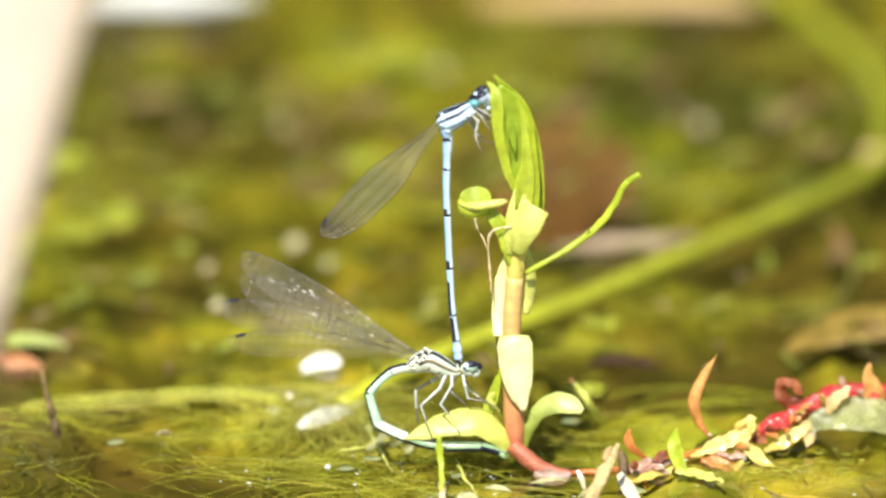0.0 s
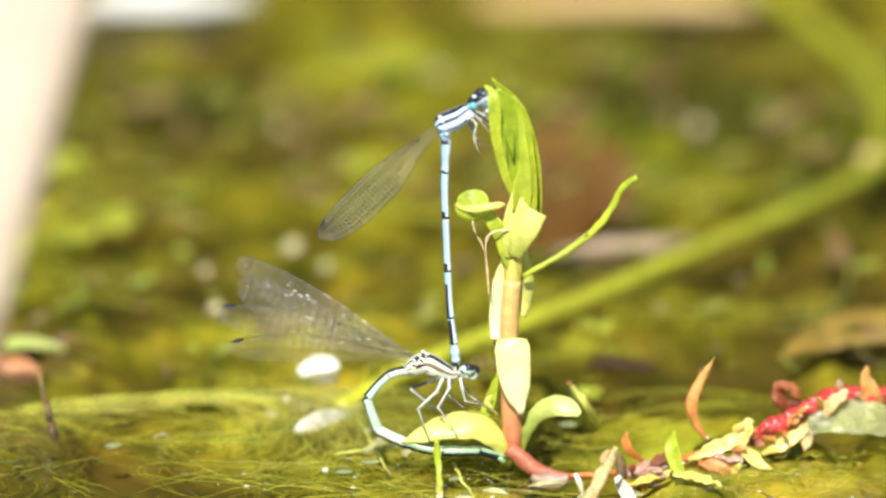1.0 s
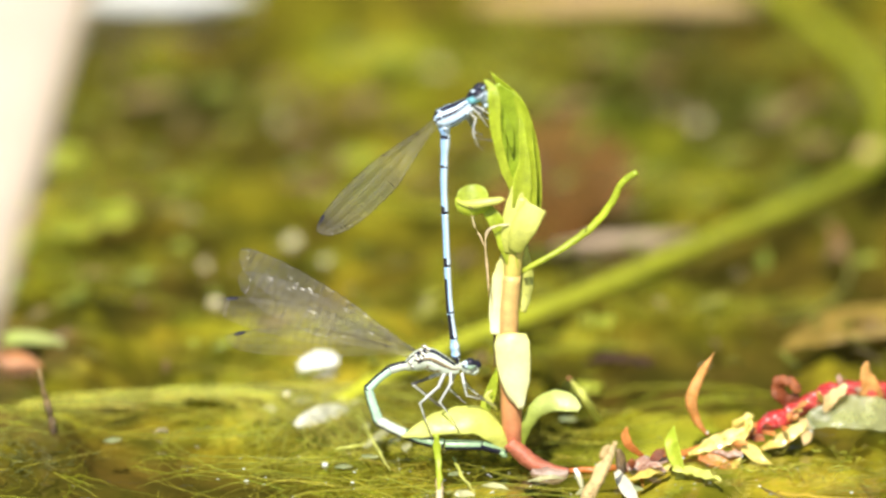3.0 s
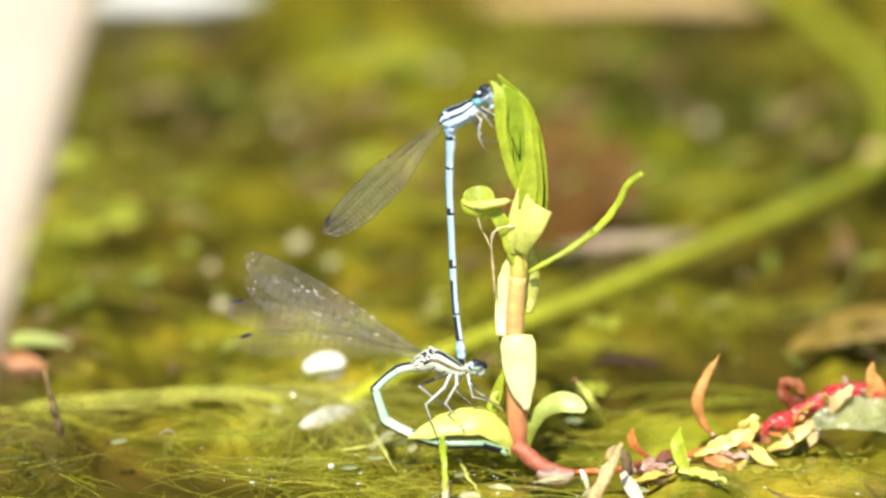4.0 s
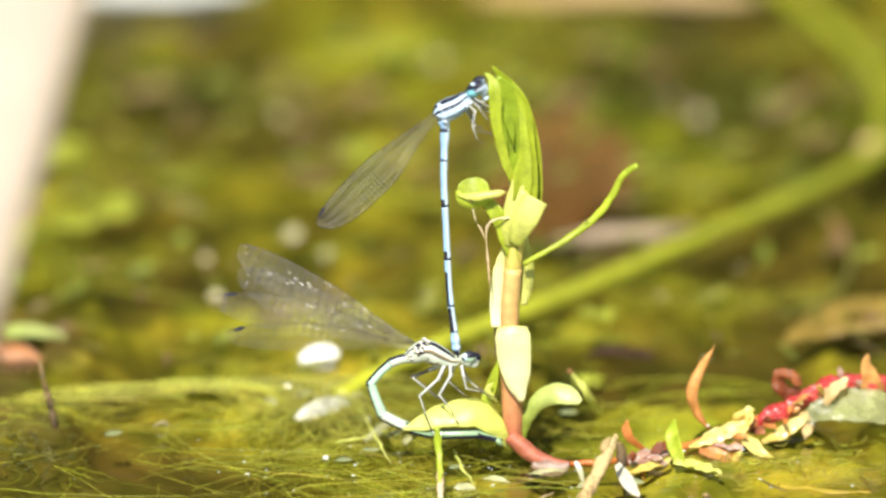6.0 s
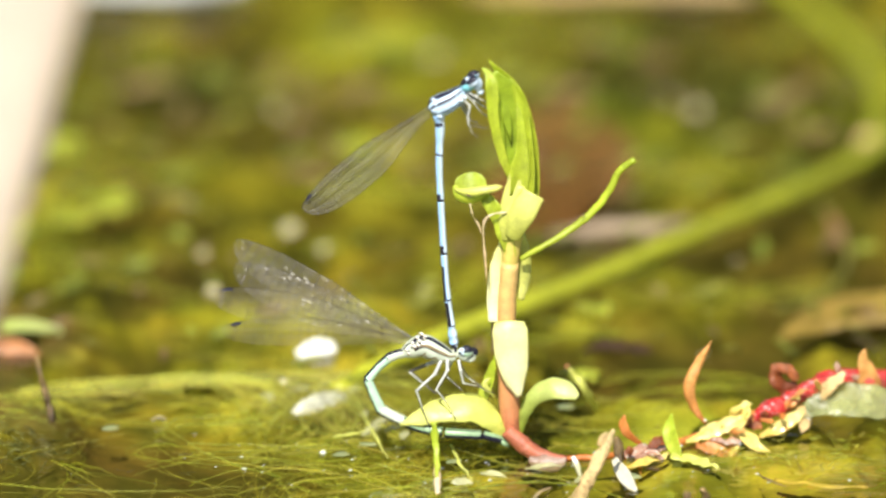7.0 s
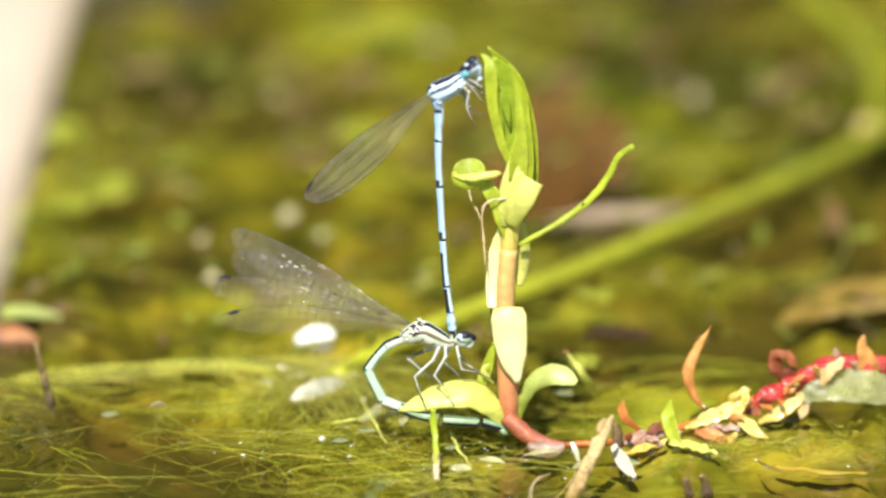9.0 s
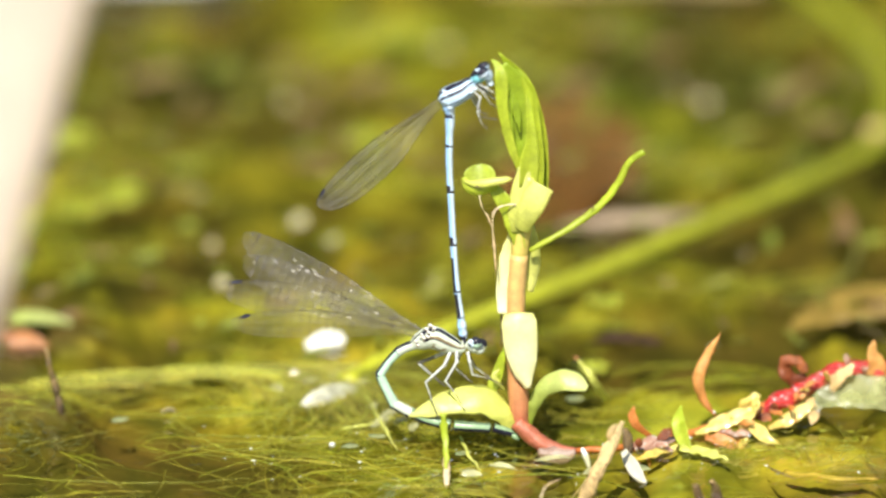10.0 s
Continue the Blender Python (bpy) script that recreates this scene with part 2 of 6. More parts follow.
GREY_LEAF = mat("grey green drowned leaf", (0.24, 0.29, 0.14), (0.40, 0.42, 0.18), 0.3, 3.0, 0.3, 0.3, 0.4)
# for the unseen bank that darkens the water's reflection
BANK = mat("unseen bank", (0.018, 0.020, 0.003), (0.026, 0.028, 0.005), 0.9, 400.0, 0.5, 0.0, 0.0, spec=0.0)
BLUE = mat("sky blue cuticle", (0.26, 0.42, 0.62), (0.26, 0.43, 0.65), 0.36, 0.8, 0.1, 0.0, 0.1, coat=0.1)
ICE = mat("ice blue cuticle", (0.44, 0.54, 0.62), (0.44, 0.54, 0.63), 0.36, 0.7, 0.1, 0.0, 0.1, coat=0.1)
POWDER = mat("powder blue cuticle", (0.40, 0.53, 0.65), (0.40, 0.54, 0.67), 0.36, 0.5, 0.18, 0.0, 0.15, coat=0.1)
TEAL = mat("turquoise cuticle", (0.15, 0.42, 0.46), (0.17, 0.45, 0.50), 0.3, 0.6, 0.12, 0.0, 0.1, coat=0.1)
BLACK = mat("black cuticle", (0.012, 0.012, 0.022), (0.02, 0.02, 0.03), 0.36, 0.6, 0.2, 0.0, 0.1, coat=0.05, spec=0.15)
PALE = mat("pale green cuticle", (0.40, 0.43, 0.33), (0.41, 0.46, 0.36), 0.36, 0.8, 0.12, 0.0, 0.1, coat=0.1)
MINT = mat("mint green cuticle", (0.36, 0.52, 0.37), (0.36, 0.52, 0.38), 0.36, 0.8, 0.12, 0.0, 0.1, coat=0.1)
SILVER = mat("silvery white cuticle", (0.56, 0.55, 0.48), (0.56, 0.55, 0.48), 0.3, 0.35, 0.3, 0.0, 0.2, coat=0.1)
SAGE = mat("sage green cuticle", (0.16, 0.25, 0.12), (0.20, 0.30, 0.16), 0.36, 0.8, 0.15, 0.0, 0.1, coat=0.1)
BRONZE = mat("bronze brown cuticle", (0.14, 0.095, 0.035), (0.17, 0.12, 0.05), 0.3, 0.5, 0.25, 0.0, 0.1, coat=0.1)
LEG = mat("pale leg", (0.46, 0.48, 0.43), (0.36, 0.37, 0.34), 0.35, 0.5, 0.25, 0.1, 0.1, coat=0.3)
LEG_DARK = mat("dark foot", (0.10, 0.09, 0.07), (0.05, 0.045, 0.04), 0.35, 0.4, 0.3, 0.0, 0.1, coat=0.3)
VEIN = mat("wing vein", (0.045, 0.037, 0.026), (0.045, 0.037, 0.026), 0.5, 0.5, 0.2, 0.0, 0.0, spec=0.15)
VEIN_PALE = mat("glinting wing vein", (0.05, 0.042, 0.045), (0.05, 0.042, 0.045), 0.25, 0.5, 0.3, 0.0, 0.0, spec=0.8)
FILM = film_mat("smoky wing film", (0.40, 0.40, 0.40), 0.036, (0.975, 0.975, 0.975))
FILM_CLEAR = film_mat("clear wing film", (0.52, 0.48, 0.45), 0.048, (0.985, 0.980, 0.965), 0.23, 1.0)
# the milky white veil puts the glint into the colour
GLINT_DROP = film_mat("whitish glint drop", (0.80, 0.82, 0.80), 0.4, (0.95, 0.96, 0.92), 0.1)
WATER = water_mat()
BED = bed_mat()


# ---- mesh helpers ----
def spline(pts, n):
    """n points evenly along a smooth curve through pts (any number of columns)."""
    p = np.array(pts, float)
    if p.ndim == 1:
        p = p[:, None]
    e = np.vstack([2 * p[0] - p[1], p, 2 * p[-1] - p[-2]])
    out = []
    for u in np.linspace(0, len(p) - 1, n):
        i = min(int(u), len(p) - 2)
        f = u - i
        a, b, c, d = e[i], e[i + 1], e[i + 2], e[i + 3]
        out.append(0.5 * (2 * b + (c - a) * f + (2 * a - 5 * b + 4 * c - d) * f * f + (3 * b - a - 3 * c + d) * f ** 3))
    return np.array(out)


def unit(v):
    return v / (np.linalg.norm(v) + 1e-12)


class Geo:
    """Collects the faces of one mesh, in millimetres."""

    def __init__(self):
        self.v, self.f, self.m, self.t = [], [], [], []

    def sweep(self, pts, width, thick=None, n=22, seg=12, ref=(0, -1, 0), cup=0.0, rib=0.0, wob=0.0, paint=None, tone=(0, 1), twist=0.0):
        """A body along pts: half widths across, half thicknesses towards ref. cup bends the edges towards ref, rib presses a midrib in."""
        c = spline(pts, n)
        w = np.maximum(spline(width, n)[:, 0], 0.01)
        h = np.maximum(spline(thick, n)[:, 0], 0.01) if thick is not None else w
        tan = np.gradient(c, axis=0)
        base = len(self.v)
        for i in range(n):
            t = unit(tan[i])
            nn = np.array(ref, float)
            nn = unit(nn - t * nn.dot(t))
            s = np.cross(t, nn)
            if twist:
                a = radians(twist) * i / (n - 1)
                nn, s = nn * math.cos(a) + s * math.sin(a), s * math.cos(a) - nn * math.sin(a)
            for k in range(seg):
                a = 2 * math.pi * k / seg
                x, y = math.cos(a), math.sin(a)
                off = cup * w[i] * x * x - rib * w[i] * math.exp(-(x / 0.16) ** 2)
                p = c[i] + s * w[i] * x + nn * (h[i] * y + off)
                if wob:
                    q = Vector(p) * 0.55
                    p = p + nn * wob * noise.noise(q) + s * wob * 0.8 * x * noise.noise(q * 1.9 + Vector((9, 3, 5)))
                self.v.append(tuple(p))
                self.t.append(tone[0] + (tone[1] - tone[0]) * i / (n - 1))
        for i in range(n - 1):
            for k in range(seg):
                a, b = base + i * seg + k, base + i * seg + (k + 1) % seg
                self.f.append((a, b, b + seg, a + seg))
                self.m.append(paint(i / (n - 2), (k + 0.5) / seg) if paint else 0)
        self.f.append(tuple(base + k for k in reversed(range(seg))))
        self.f.append(tuple(base + (n - 1) * seg + k for k in range(seg)))
        self.m += [paint(0, 0.25) if paint else 0, paint(1, 0.25) if paint else 0]
        return self

    def ball(self, centre, radii, seg=18, rings=12, turn=(0, 0, 0), paint=None, tone=0.5):
        m = Euler([radians(a) for a in turn]).to_matrix()
        base = len(self.v)
        for i in range(rings + 1):
            for k in range(seg):
                a, b = math.pi * i / rings, 2 * math.pi * k / seg
                p = m @ Vector((radii[0] * math.sin(a) * math.cos(b), radii[1] * math.sin(a) * math.sin(b), radii[2] * math.cos(a)))
                self.v.append((centre[0] + p.x, centre[1] + p.y, centre[2] + p.z))
                self.t.append(tone)
        for i in range(rings):
            for k in range(seg):
                a, b = base + i * seg + k, base + i * seg + (k + 1) % seg
                self.f.append((a, a + seg, b + seg, b))
                self.m.append(paint(i / rings, (k + 0.5) / seg) if paint else 0)
        return self

    def rod(self, p, q, r, r2=None, sides=3, mi=0):
        p, q = np.array(p, float), np.array(q, float)
        t = unit(q - p)
        a = unit(np.cross(t, (0.31, 0.87, 0.39)))
        b = np.cross(t, a)
        base = len(self.v)
        for c, rr in ((p, r), (q, r2 or r)):
            for k in range(sides):
                g = 2 * math.pi * k / sides
                self.v.append(tuple(c + rr * (a * math.cos(g) + b * math.sin(g))))
                self.t.append(0.5)
        for k in range(sides):
            self.f.append((base + k, base + (k + 1) % sides, base + sides + (k + 1) % sides, base + sides + k))
            self.m.append(mi)
        return self

    def mesh(self, name, pivot, mats, smooth=True):
        me = bpy.data.meshes.new(name)
        v = (np.array(self.v, float) - np.array(pivot, float)) * MM
        me.from_pydata(v.tolist(), [], self.f)
        at = me.attributes.new("tone", "FLOAT", "POINT")
        at.data.foreach_set("value", np.array(self.t, np.float32))
        for x in mats:
            me.materials.append(x)
        me.polygons.foreach_set("material_index", np.array(self.m, np.int32))
        me.polygons.foreach_set("use_smooth", np.full(len(self.f), smooth))
        me.update()
        return me


PLACE = {}


def thing(name, label, category, at, group=""):
    ob = new(name)
    ob.empty_display_size = 0.003
    ob.location = Vector(at) * MM
    PLACE[ob] = Vector(at)
    return tagged(ob, label, category, group)


def part(name, geo, material, parent=None, label="", pivot=None, smooth=True):
    """One mesh from a Geo, under a thing or a part, turning about pivot."""
    pivot = Vector(pivot if pivot is not None else geo.v[0])
    mats = material if isinstance(material, (list, tuple)) else [material]
    ob = new(name, geo.mesh(name, pivot, mats, smooth))
    ob.parent = parent
    ob.location = (pivot - (PLACE[parent] if parent else Vector())) * MM
    PLACE[ob] = pivot
    return tagged(ob, label)


def single(name, geo, material, label, category, group="", kind="", pivot=None):
    return tagged(part(name, geo, material, None, label, pivot), "", category, group, kind)


def leaf(pts, width, thick=0.16, **kw):
    """A blade: half widths along pts, thin, slightly cupped with a pressed midrib."""
    o = dict(ref=(0, -1, 0), cup=0.22, rib=0.10, wob=0.12, n=26, seg=18)
    o.update(kw)
    return Geo().sweep(pts, width, [thick] * 2, **o)


def deep(p, d):
    """The place p, d millimetres further from the camera's side."""
    return (p[0], p[1] + d, p[2])


# ---- the pond: bed, water, unseen bank ----
# open pools (negative) and thick mats of felt (positive): x, y, half width, half depth, strength
POOLS_NEAR = [
    (-1, -11, 9, 6, -0.9), (-12, -14, 8, 5, -0.4), (-41, -9, 12, 6, -0.8), (-34, 10, 8, 4, -0.5),
    (-58.5, -9.0, 16.0, 5.9, -0.5), (-47.6, -5.2, 10.0, 5.1, -0.9), (-3.6, -5.2, 10.0, 5.9, -0.3), (-51.1, -4.1, 18.0, 11.7, -1.6), (-53.6, 30.0, 9.9, 11.5, -0.5),
    (-31.2, 0.2, 9.0, 4.4, -0.7), (-42.6, 12.2, 10.0, 5.8, -0.7), (-40.3, 6.7, 9.0, 3.6, -0.8), (-30.5, -0.4, 7.0, 2.9, -0.9), (-61.3, 30.0, 13.9, 21.5, -0.25),
    (-3.6, -7.3, 8.0, 3.7, -0.5), (-39.9, 8.8, 9.0, 4.4, -0.8), (-46.1, -6.6, 9.0, 3.7, -1.0), (-30.1, -11.0, 7.0, 2.9, -0.6), (27.4, 55.6, 8.9, 9.9, -0.4), (-56.5, 104.5, 8.7, 9.6, -0.4), (-49.1, 75.3, 9.8, 8.4, -0.4), (-37.3, 83.7, 6.8, 7.0, -0.35), (-62.1, -6.6, 11.0, 8.1, -1.3),
]
MATS_NEAR = [
    (-14.0, -8.0, 14.0, 7.3, 0.2),
    (-21.0, -2.9, 11.0, 8.8, 0.4),
    (-38.7, 30.0, 23.8, 4.3, 0.3), (33.5, -5.2, 20.0, 11.7, 0.25), (-10.5, 6.7, 14.0, 8.7, 0.25), (-61.6, 24.1, 11.9, 17.3, 0.4), (-61.9, 6.6, 7.0, 3.6, 0.5),
    # at (4.5, 16) and (44, 52) felt is paled and raised to lift shadows
    (33.0, -2.0, 10.0, 4.0, 0.3), (42, 0, 10, 8, 0.4), (44, 52, 10, 8, 0.5), (18, -10, 6, 6, 0.25), (4.5, 16.0, 8.0, 6.0, 0.7), (45.3, 44.2, 15.8, 7.8, 0.15), (36.0, -4.4, 14.0, 6.6, 0.25), (40.5, 36.8, 11.9, 10.0, 0.35), (-28.8, 22.2, 17.9, 14.4, 0.45), (-20.1, -1.9, 15.0, 8.8, 0.35), (9.0, 11.1, 8.0, 6.5, 0.5), (-23.7, 11.1, 8.0, 5.8, 0.4),
    (-19.0, 30.0, 9.9, 10.0, 0.5), (19.0, 23.3, 9.9, 5.8, 0.5), (39.4, 3.5, 14.0, 8.8, 0.35),
]
POOLS_MIDDLE = [
    (33.0, 81.6, 13.7, 16.7, -0.5), (34.2, 138.6, 13.4, 20.1, -0.3),
    (14.4, 41.4, 7.9, 10.0, -0.95), (24.6, 50.6, 13.8, 14.2, -0.55), (33.8, 50.6, 11.8, 9.9, -0.2), (-56.4, 50.6, 11.8, 14.2, -0.4), (-53.8, 59.9, 7.9, 8.5, -0.15),
    (39.5, 69.4, 13.7, 11.2, -0.3), (-52.8, 74.2, 9.8, 9.8, -0.5), (-62.1, 88.7, 15.6, 20.7, -0.1), (48.3, 88.7, 9.7, 16.6, -0.6), (25.7, 98.5, 19.4, 8.3, -0.6),
    (-11.3, 101.0, 5.8, 8.3, -0.5), (7.4, 111.1, 9.7, 20.5, -0.8),
]
POOLS_FAR = [
    (32.7, 111.1, 15.5, 15.0, -0.7), (-48.0, 113.6, 7.7, 10.9, -0.5), (-15.9, 116.1, 9.7, 23.1, -0.35), (-55.3, 131.5, 7.7, 9.5, -0.7), (38.2, 142.0, 15.3, 20.1, -0.5),
    (-58.7, 142.0, 7.7, 20.1, -0.4), (-47.7, 158.0, 11.4, 22.5, -0.8), (27.2, 163.3, 15.2, 15.9, -0.4), (14.3, 174.2, 19.0, 17.1, -0.9), (-41.9, 177.0, 15.2, 32.6, -0.35),
    (-12.3, 196.5, 9.4, 19.4, -0.3),
]
MATS_FAR = [
    (-19, 80, 15, 13, 0.3), (-9, 158, 8, 14, 0.55), (-13, 174, 8, 10, 0.25), (16, 152, 8, 14, 0.35),
    (-21.4, 152.0, 13.4, 20.0, 0.3),
    (-22.6, 116.1, 19.3, 9.5, 0.3), (-14.9, 59.9, 15.7, 11.3, 0.4), (22.6, 131.5, 13.5, 14.8, 0.2), (-26.5, 188.0, 20.8, 26.0, 0.45), (-63.2, 98.5, 11.7, 12.4, 0.8),
]

# small corrections, same columns: the bed darker (negative) or paler (positive)
DARKER_LEFT = [
    (-41, 187, 6, 18, -0.38), (-41, 157, 6, 17, -0.09), (-51, 128, 6, 16, -0.29), (-32, 187, 6, 18, -0.09), (-20, 187, 6, 18, -0.21), (3, 187, 6, 18, -0.07),
    (-32, 157, 6, 17, -0.18), (10, 186, 7, 19, -0.08), (22, 186, 7, 19, -0.22), (47, 186, 7, 19, -0.09), (21, 123, 7, 18, -0.13), (-50, 100, 6, 16, -0.42),
]
DARKER_RIGHT = [
    (-39, 100, 6, 16, -0.13), (-60, 73, 6, 15, -0.21), (-50, 73, 6, 15, -0.39), (-39, 73, 6, 15, -0.26), (-28, 73, 6, 15, -0.14), (-28, 47, 6, 15, -0.09),
    (19, 45, 6, 16, -0.17), (31, 45, 6, 16, -0.16), (42, 45, 6, 16, -0.08), (-49, 20, 5, 14, -0.07), (-39, 20, 5, 14, -0.11), (-29, -3, 5, 13, -0.07), (-28, 58, 7, 10, -0.2),
]
PALER = [
    (-40, 128, 6, 16, 0.22), (-9, 187, 6, 18, 0.14), (-31, 128, 6, 16, 0.34), (9, 154, 7, 18, 0.47), (22, 154, 7, 18, 0.14), (33, 123, 7, 18, 0.10),
    (-29, 100, 6, 16, 0.17), (-59, 47, 6, 15, 0.09), (-49, 47, 6, 15, 0.17), (20, 73, 6, 16, 0.08), (31, 73, 6, 16, 0.38), (43, 73, 6, 16, 0.14),
    (8, 45, 6, 16, 0.14), (-49, 44, 5, 14, 0.07), (-51, 62, 7, 10, 0.2), (27, 69, 7, 8, 0.25), (-36, 98, 7, 10, 0.25), (0, 62, 6, 10, 0.15), (-26, 96, 7, 10, 0.2),
]


def cover_at(x, y):
    far = max(abs(x) - 100, y - 260, -45 - y, 0)
    amp = 1 / (1 + far / 60)
    c = 0.54 + 0.9 * amp * noise.noise((x * 0.05, y * 0.036, 1.7)) + 0.75 * amp * noise.noise((x * 0.13, y * 0.098, 7.7)) + 0.5 * amp * noise.noise((x * 0.3, y * 0.196, 2.7))
    for px, py, a, b, s in POOLS_NEAR + MATS_NEAR + POOLS_MIDDLE + POOLS_FAR + MATS_FAR + DARKER_LEFT + DARKER_RIGHT + PALER:
        c += s * math.exp(-((x - px) / a) ** 2 - ((y - py) / b) ** 2)
    return min(max(c, 0.0), 1.8)


# where a greener alga grows: x, y, half width, half depth, strength
GREENS = [(-45.0, -8.0, 20.0, 14.0, 0.6), (-44.2, 164.0, 20.9, 27.7, 0.7), (30.1, 155.4, 23.0, 36.0, 1.2), (-2.0, 185.0, 20.0, 26.0, 0.5), (-58.8, 82.3, 11.7, 27.7, 0.35), (33.2, 66.2, 19.6, 21.0, 0.3), (-60.1, -5.8, 12.0, 10.3, 0.8), (0.0, -10.0, 16.0, 8.0, 0.6), (32.0, -10.0, 16.0, 8.0, 0.35), (3.9, 12.5, 19.9, 10.2, 0.4)]


def green_at(x, y):
    g = 0.25 * noise.noise((x * 0.08, y * 0.056, 5.5))
    return min(max(g + sum(s * math.exp(-((x - px) / a) ** 2 - ((y - py) / b) ** 2) for px, py, a, b, s in GREENS), 0.0), 1.0)


def axis(lo, hi, step, far):
    inner = list(np.arange(lo, hi + step, step))
    grow, a, b, d = 1.5, [], [], step
    x = inner[-1]
    while x < far:
        d *= grow
        x += d
        b.append(x)
    x, d = inner[0], step
    while x > -far:
        d *= grow
        x -= d
        a.append(x)
    return a[::-1] + inner + b


def sheet(name, xs, ys, height, material, label, category):
    nx = len(xs)
    v = [(x * MM, y * MM, height(x, y) * MM) for y in ys for x in xs]
    f = [(j * nx + i, j * nx + i + 1, (j + 1) * nx + i + 1, (j + 1) * nx + i) for j in range(len(ys) - 1) for i in range(nx - 1)]
    me = bpy.data.meshes.new(name)
    me.from_pydata(v, [], f)
    me.materials.append(material)
    me.polygons.foreach_set("use_smooth", np.full(len(f), True))
    return tagged(new(name, me), label, category, kind="structure")


def bed_height(x, y):
    far = max(abs(x) - 120, y - 270, -130 - y, 0)
    h = -6.5 + 5.6 * min(cover_at(x, y), 1.35) + 1.0 * noise.noise((x * 0.3, y * 0.3, 3.1))
    bank_y = min(max((y - 1.5) / 6, 0), 1) * min(max((75 - y) / 21, 0), 1)
    near_left = bank_y * math.exp(-(max(x + 60, 0) / 9) ** 2) * min(max(0.85 + 1.0 * noise.noise((x * 0.16, y * 0.1, 4.4)), 0), 1)
    h += 9.0 * near_left
    sink = min(max((34 - y) / 16, 0), 1) * min(max((y + 50) / 11, 0), 1) * min(max((24 - x) / 14, 0), 1) * (1 - near_left)
    cap = -0.7 + 1.6 * near_left - 3.0 * sink * sink * (3 - 2 * sink)
    return h - 0.5 * (h - cap + math.sqrt((h - cap) ** 2 + 0.4)) - min(far * 0.15, 300)


bx, by = axis(-78, 78, 1.3, 3.0e6), axis(-26, 245, 1.2, 3.0e6)
ground = sheet("ground", bx, by, bed_height, BED, "olive algal felt over dark pond mud", "pond bed")
at = ground.data.attributes.new("cover", "FLOAT", "POINT")
at.data.foreach_set("value", np.array([cover_at(x, y) for y in by for x in bx], np.float32))
at = ground.data.attributes.new("green", "FLOAT", "POINT")
at.data.foreach_set("value", np.array([green_at(x, y) for y in by for x in bx], np.float32))

sheet("water", axis(-90, 90, 30, 2500), axis(-60, 270, 30, 2500), lambda x, y: 0.0, WATER, "still shallow pond water with faint ripples", "water")


def bank():
    """An added rim all round, out of the picture: the water mirrors it instead of bright sky."""
    g = Geo()
    ring, rows = 72, ((2300, -150), (2600, 60), (3200, 500), (4000, 1400), (4600, 2150), (5600, 2950), (9000, 3050), (15000, -100))
    for j, (r, h) in enumerate(rows):
        for k in range(ring):
            a = 2 * math.pi * k / ring
            low = 0.15 if math.sin(a) < 0.2 else 1.0
            w = noise.noise((3 * math.cos(a), 3 * math.sin(a), j * 0.7))
            g.v.append((r * math.cos(a) * (1 + 0.06 * w), r * math.sin(a) * (1 + 0.06 * w), h * (low if h > 100 else 1) * (1 + 0.3 * w)))
            g.t.append(0.5 + 0.5 * w)
    for j in range(len(rows) - 1):
        for k in range(ring):
            a, b = j * ring + k, j * ring + (k + 1) % ring
            g.f.append((a, b, b + ring, a + ring))
            g.m.append(0)
    tagged(part("backdrop", g, BANK, None, "unseen dark bank added to keep the sky out of the water's mirror", (0, 0, 0)), "", "bank", kind="structure")


bank()


# ---- the sprig ----
sprig = thing("water_sprig", "upright yellow-green water plant sprig with salmon stem rooted in the pond", "plant", (0.02, 0.00, 2.04))


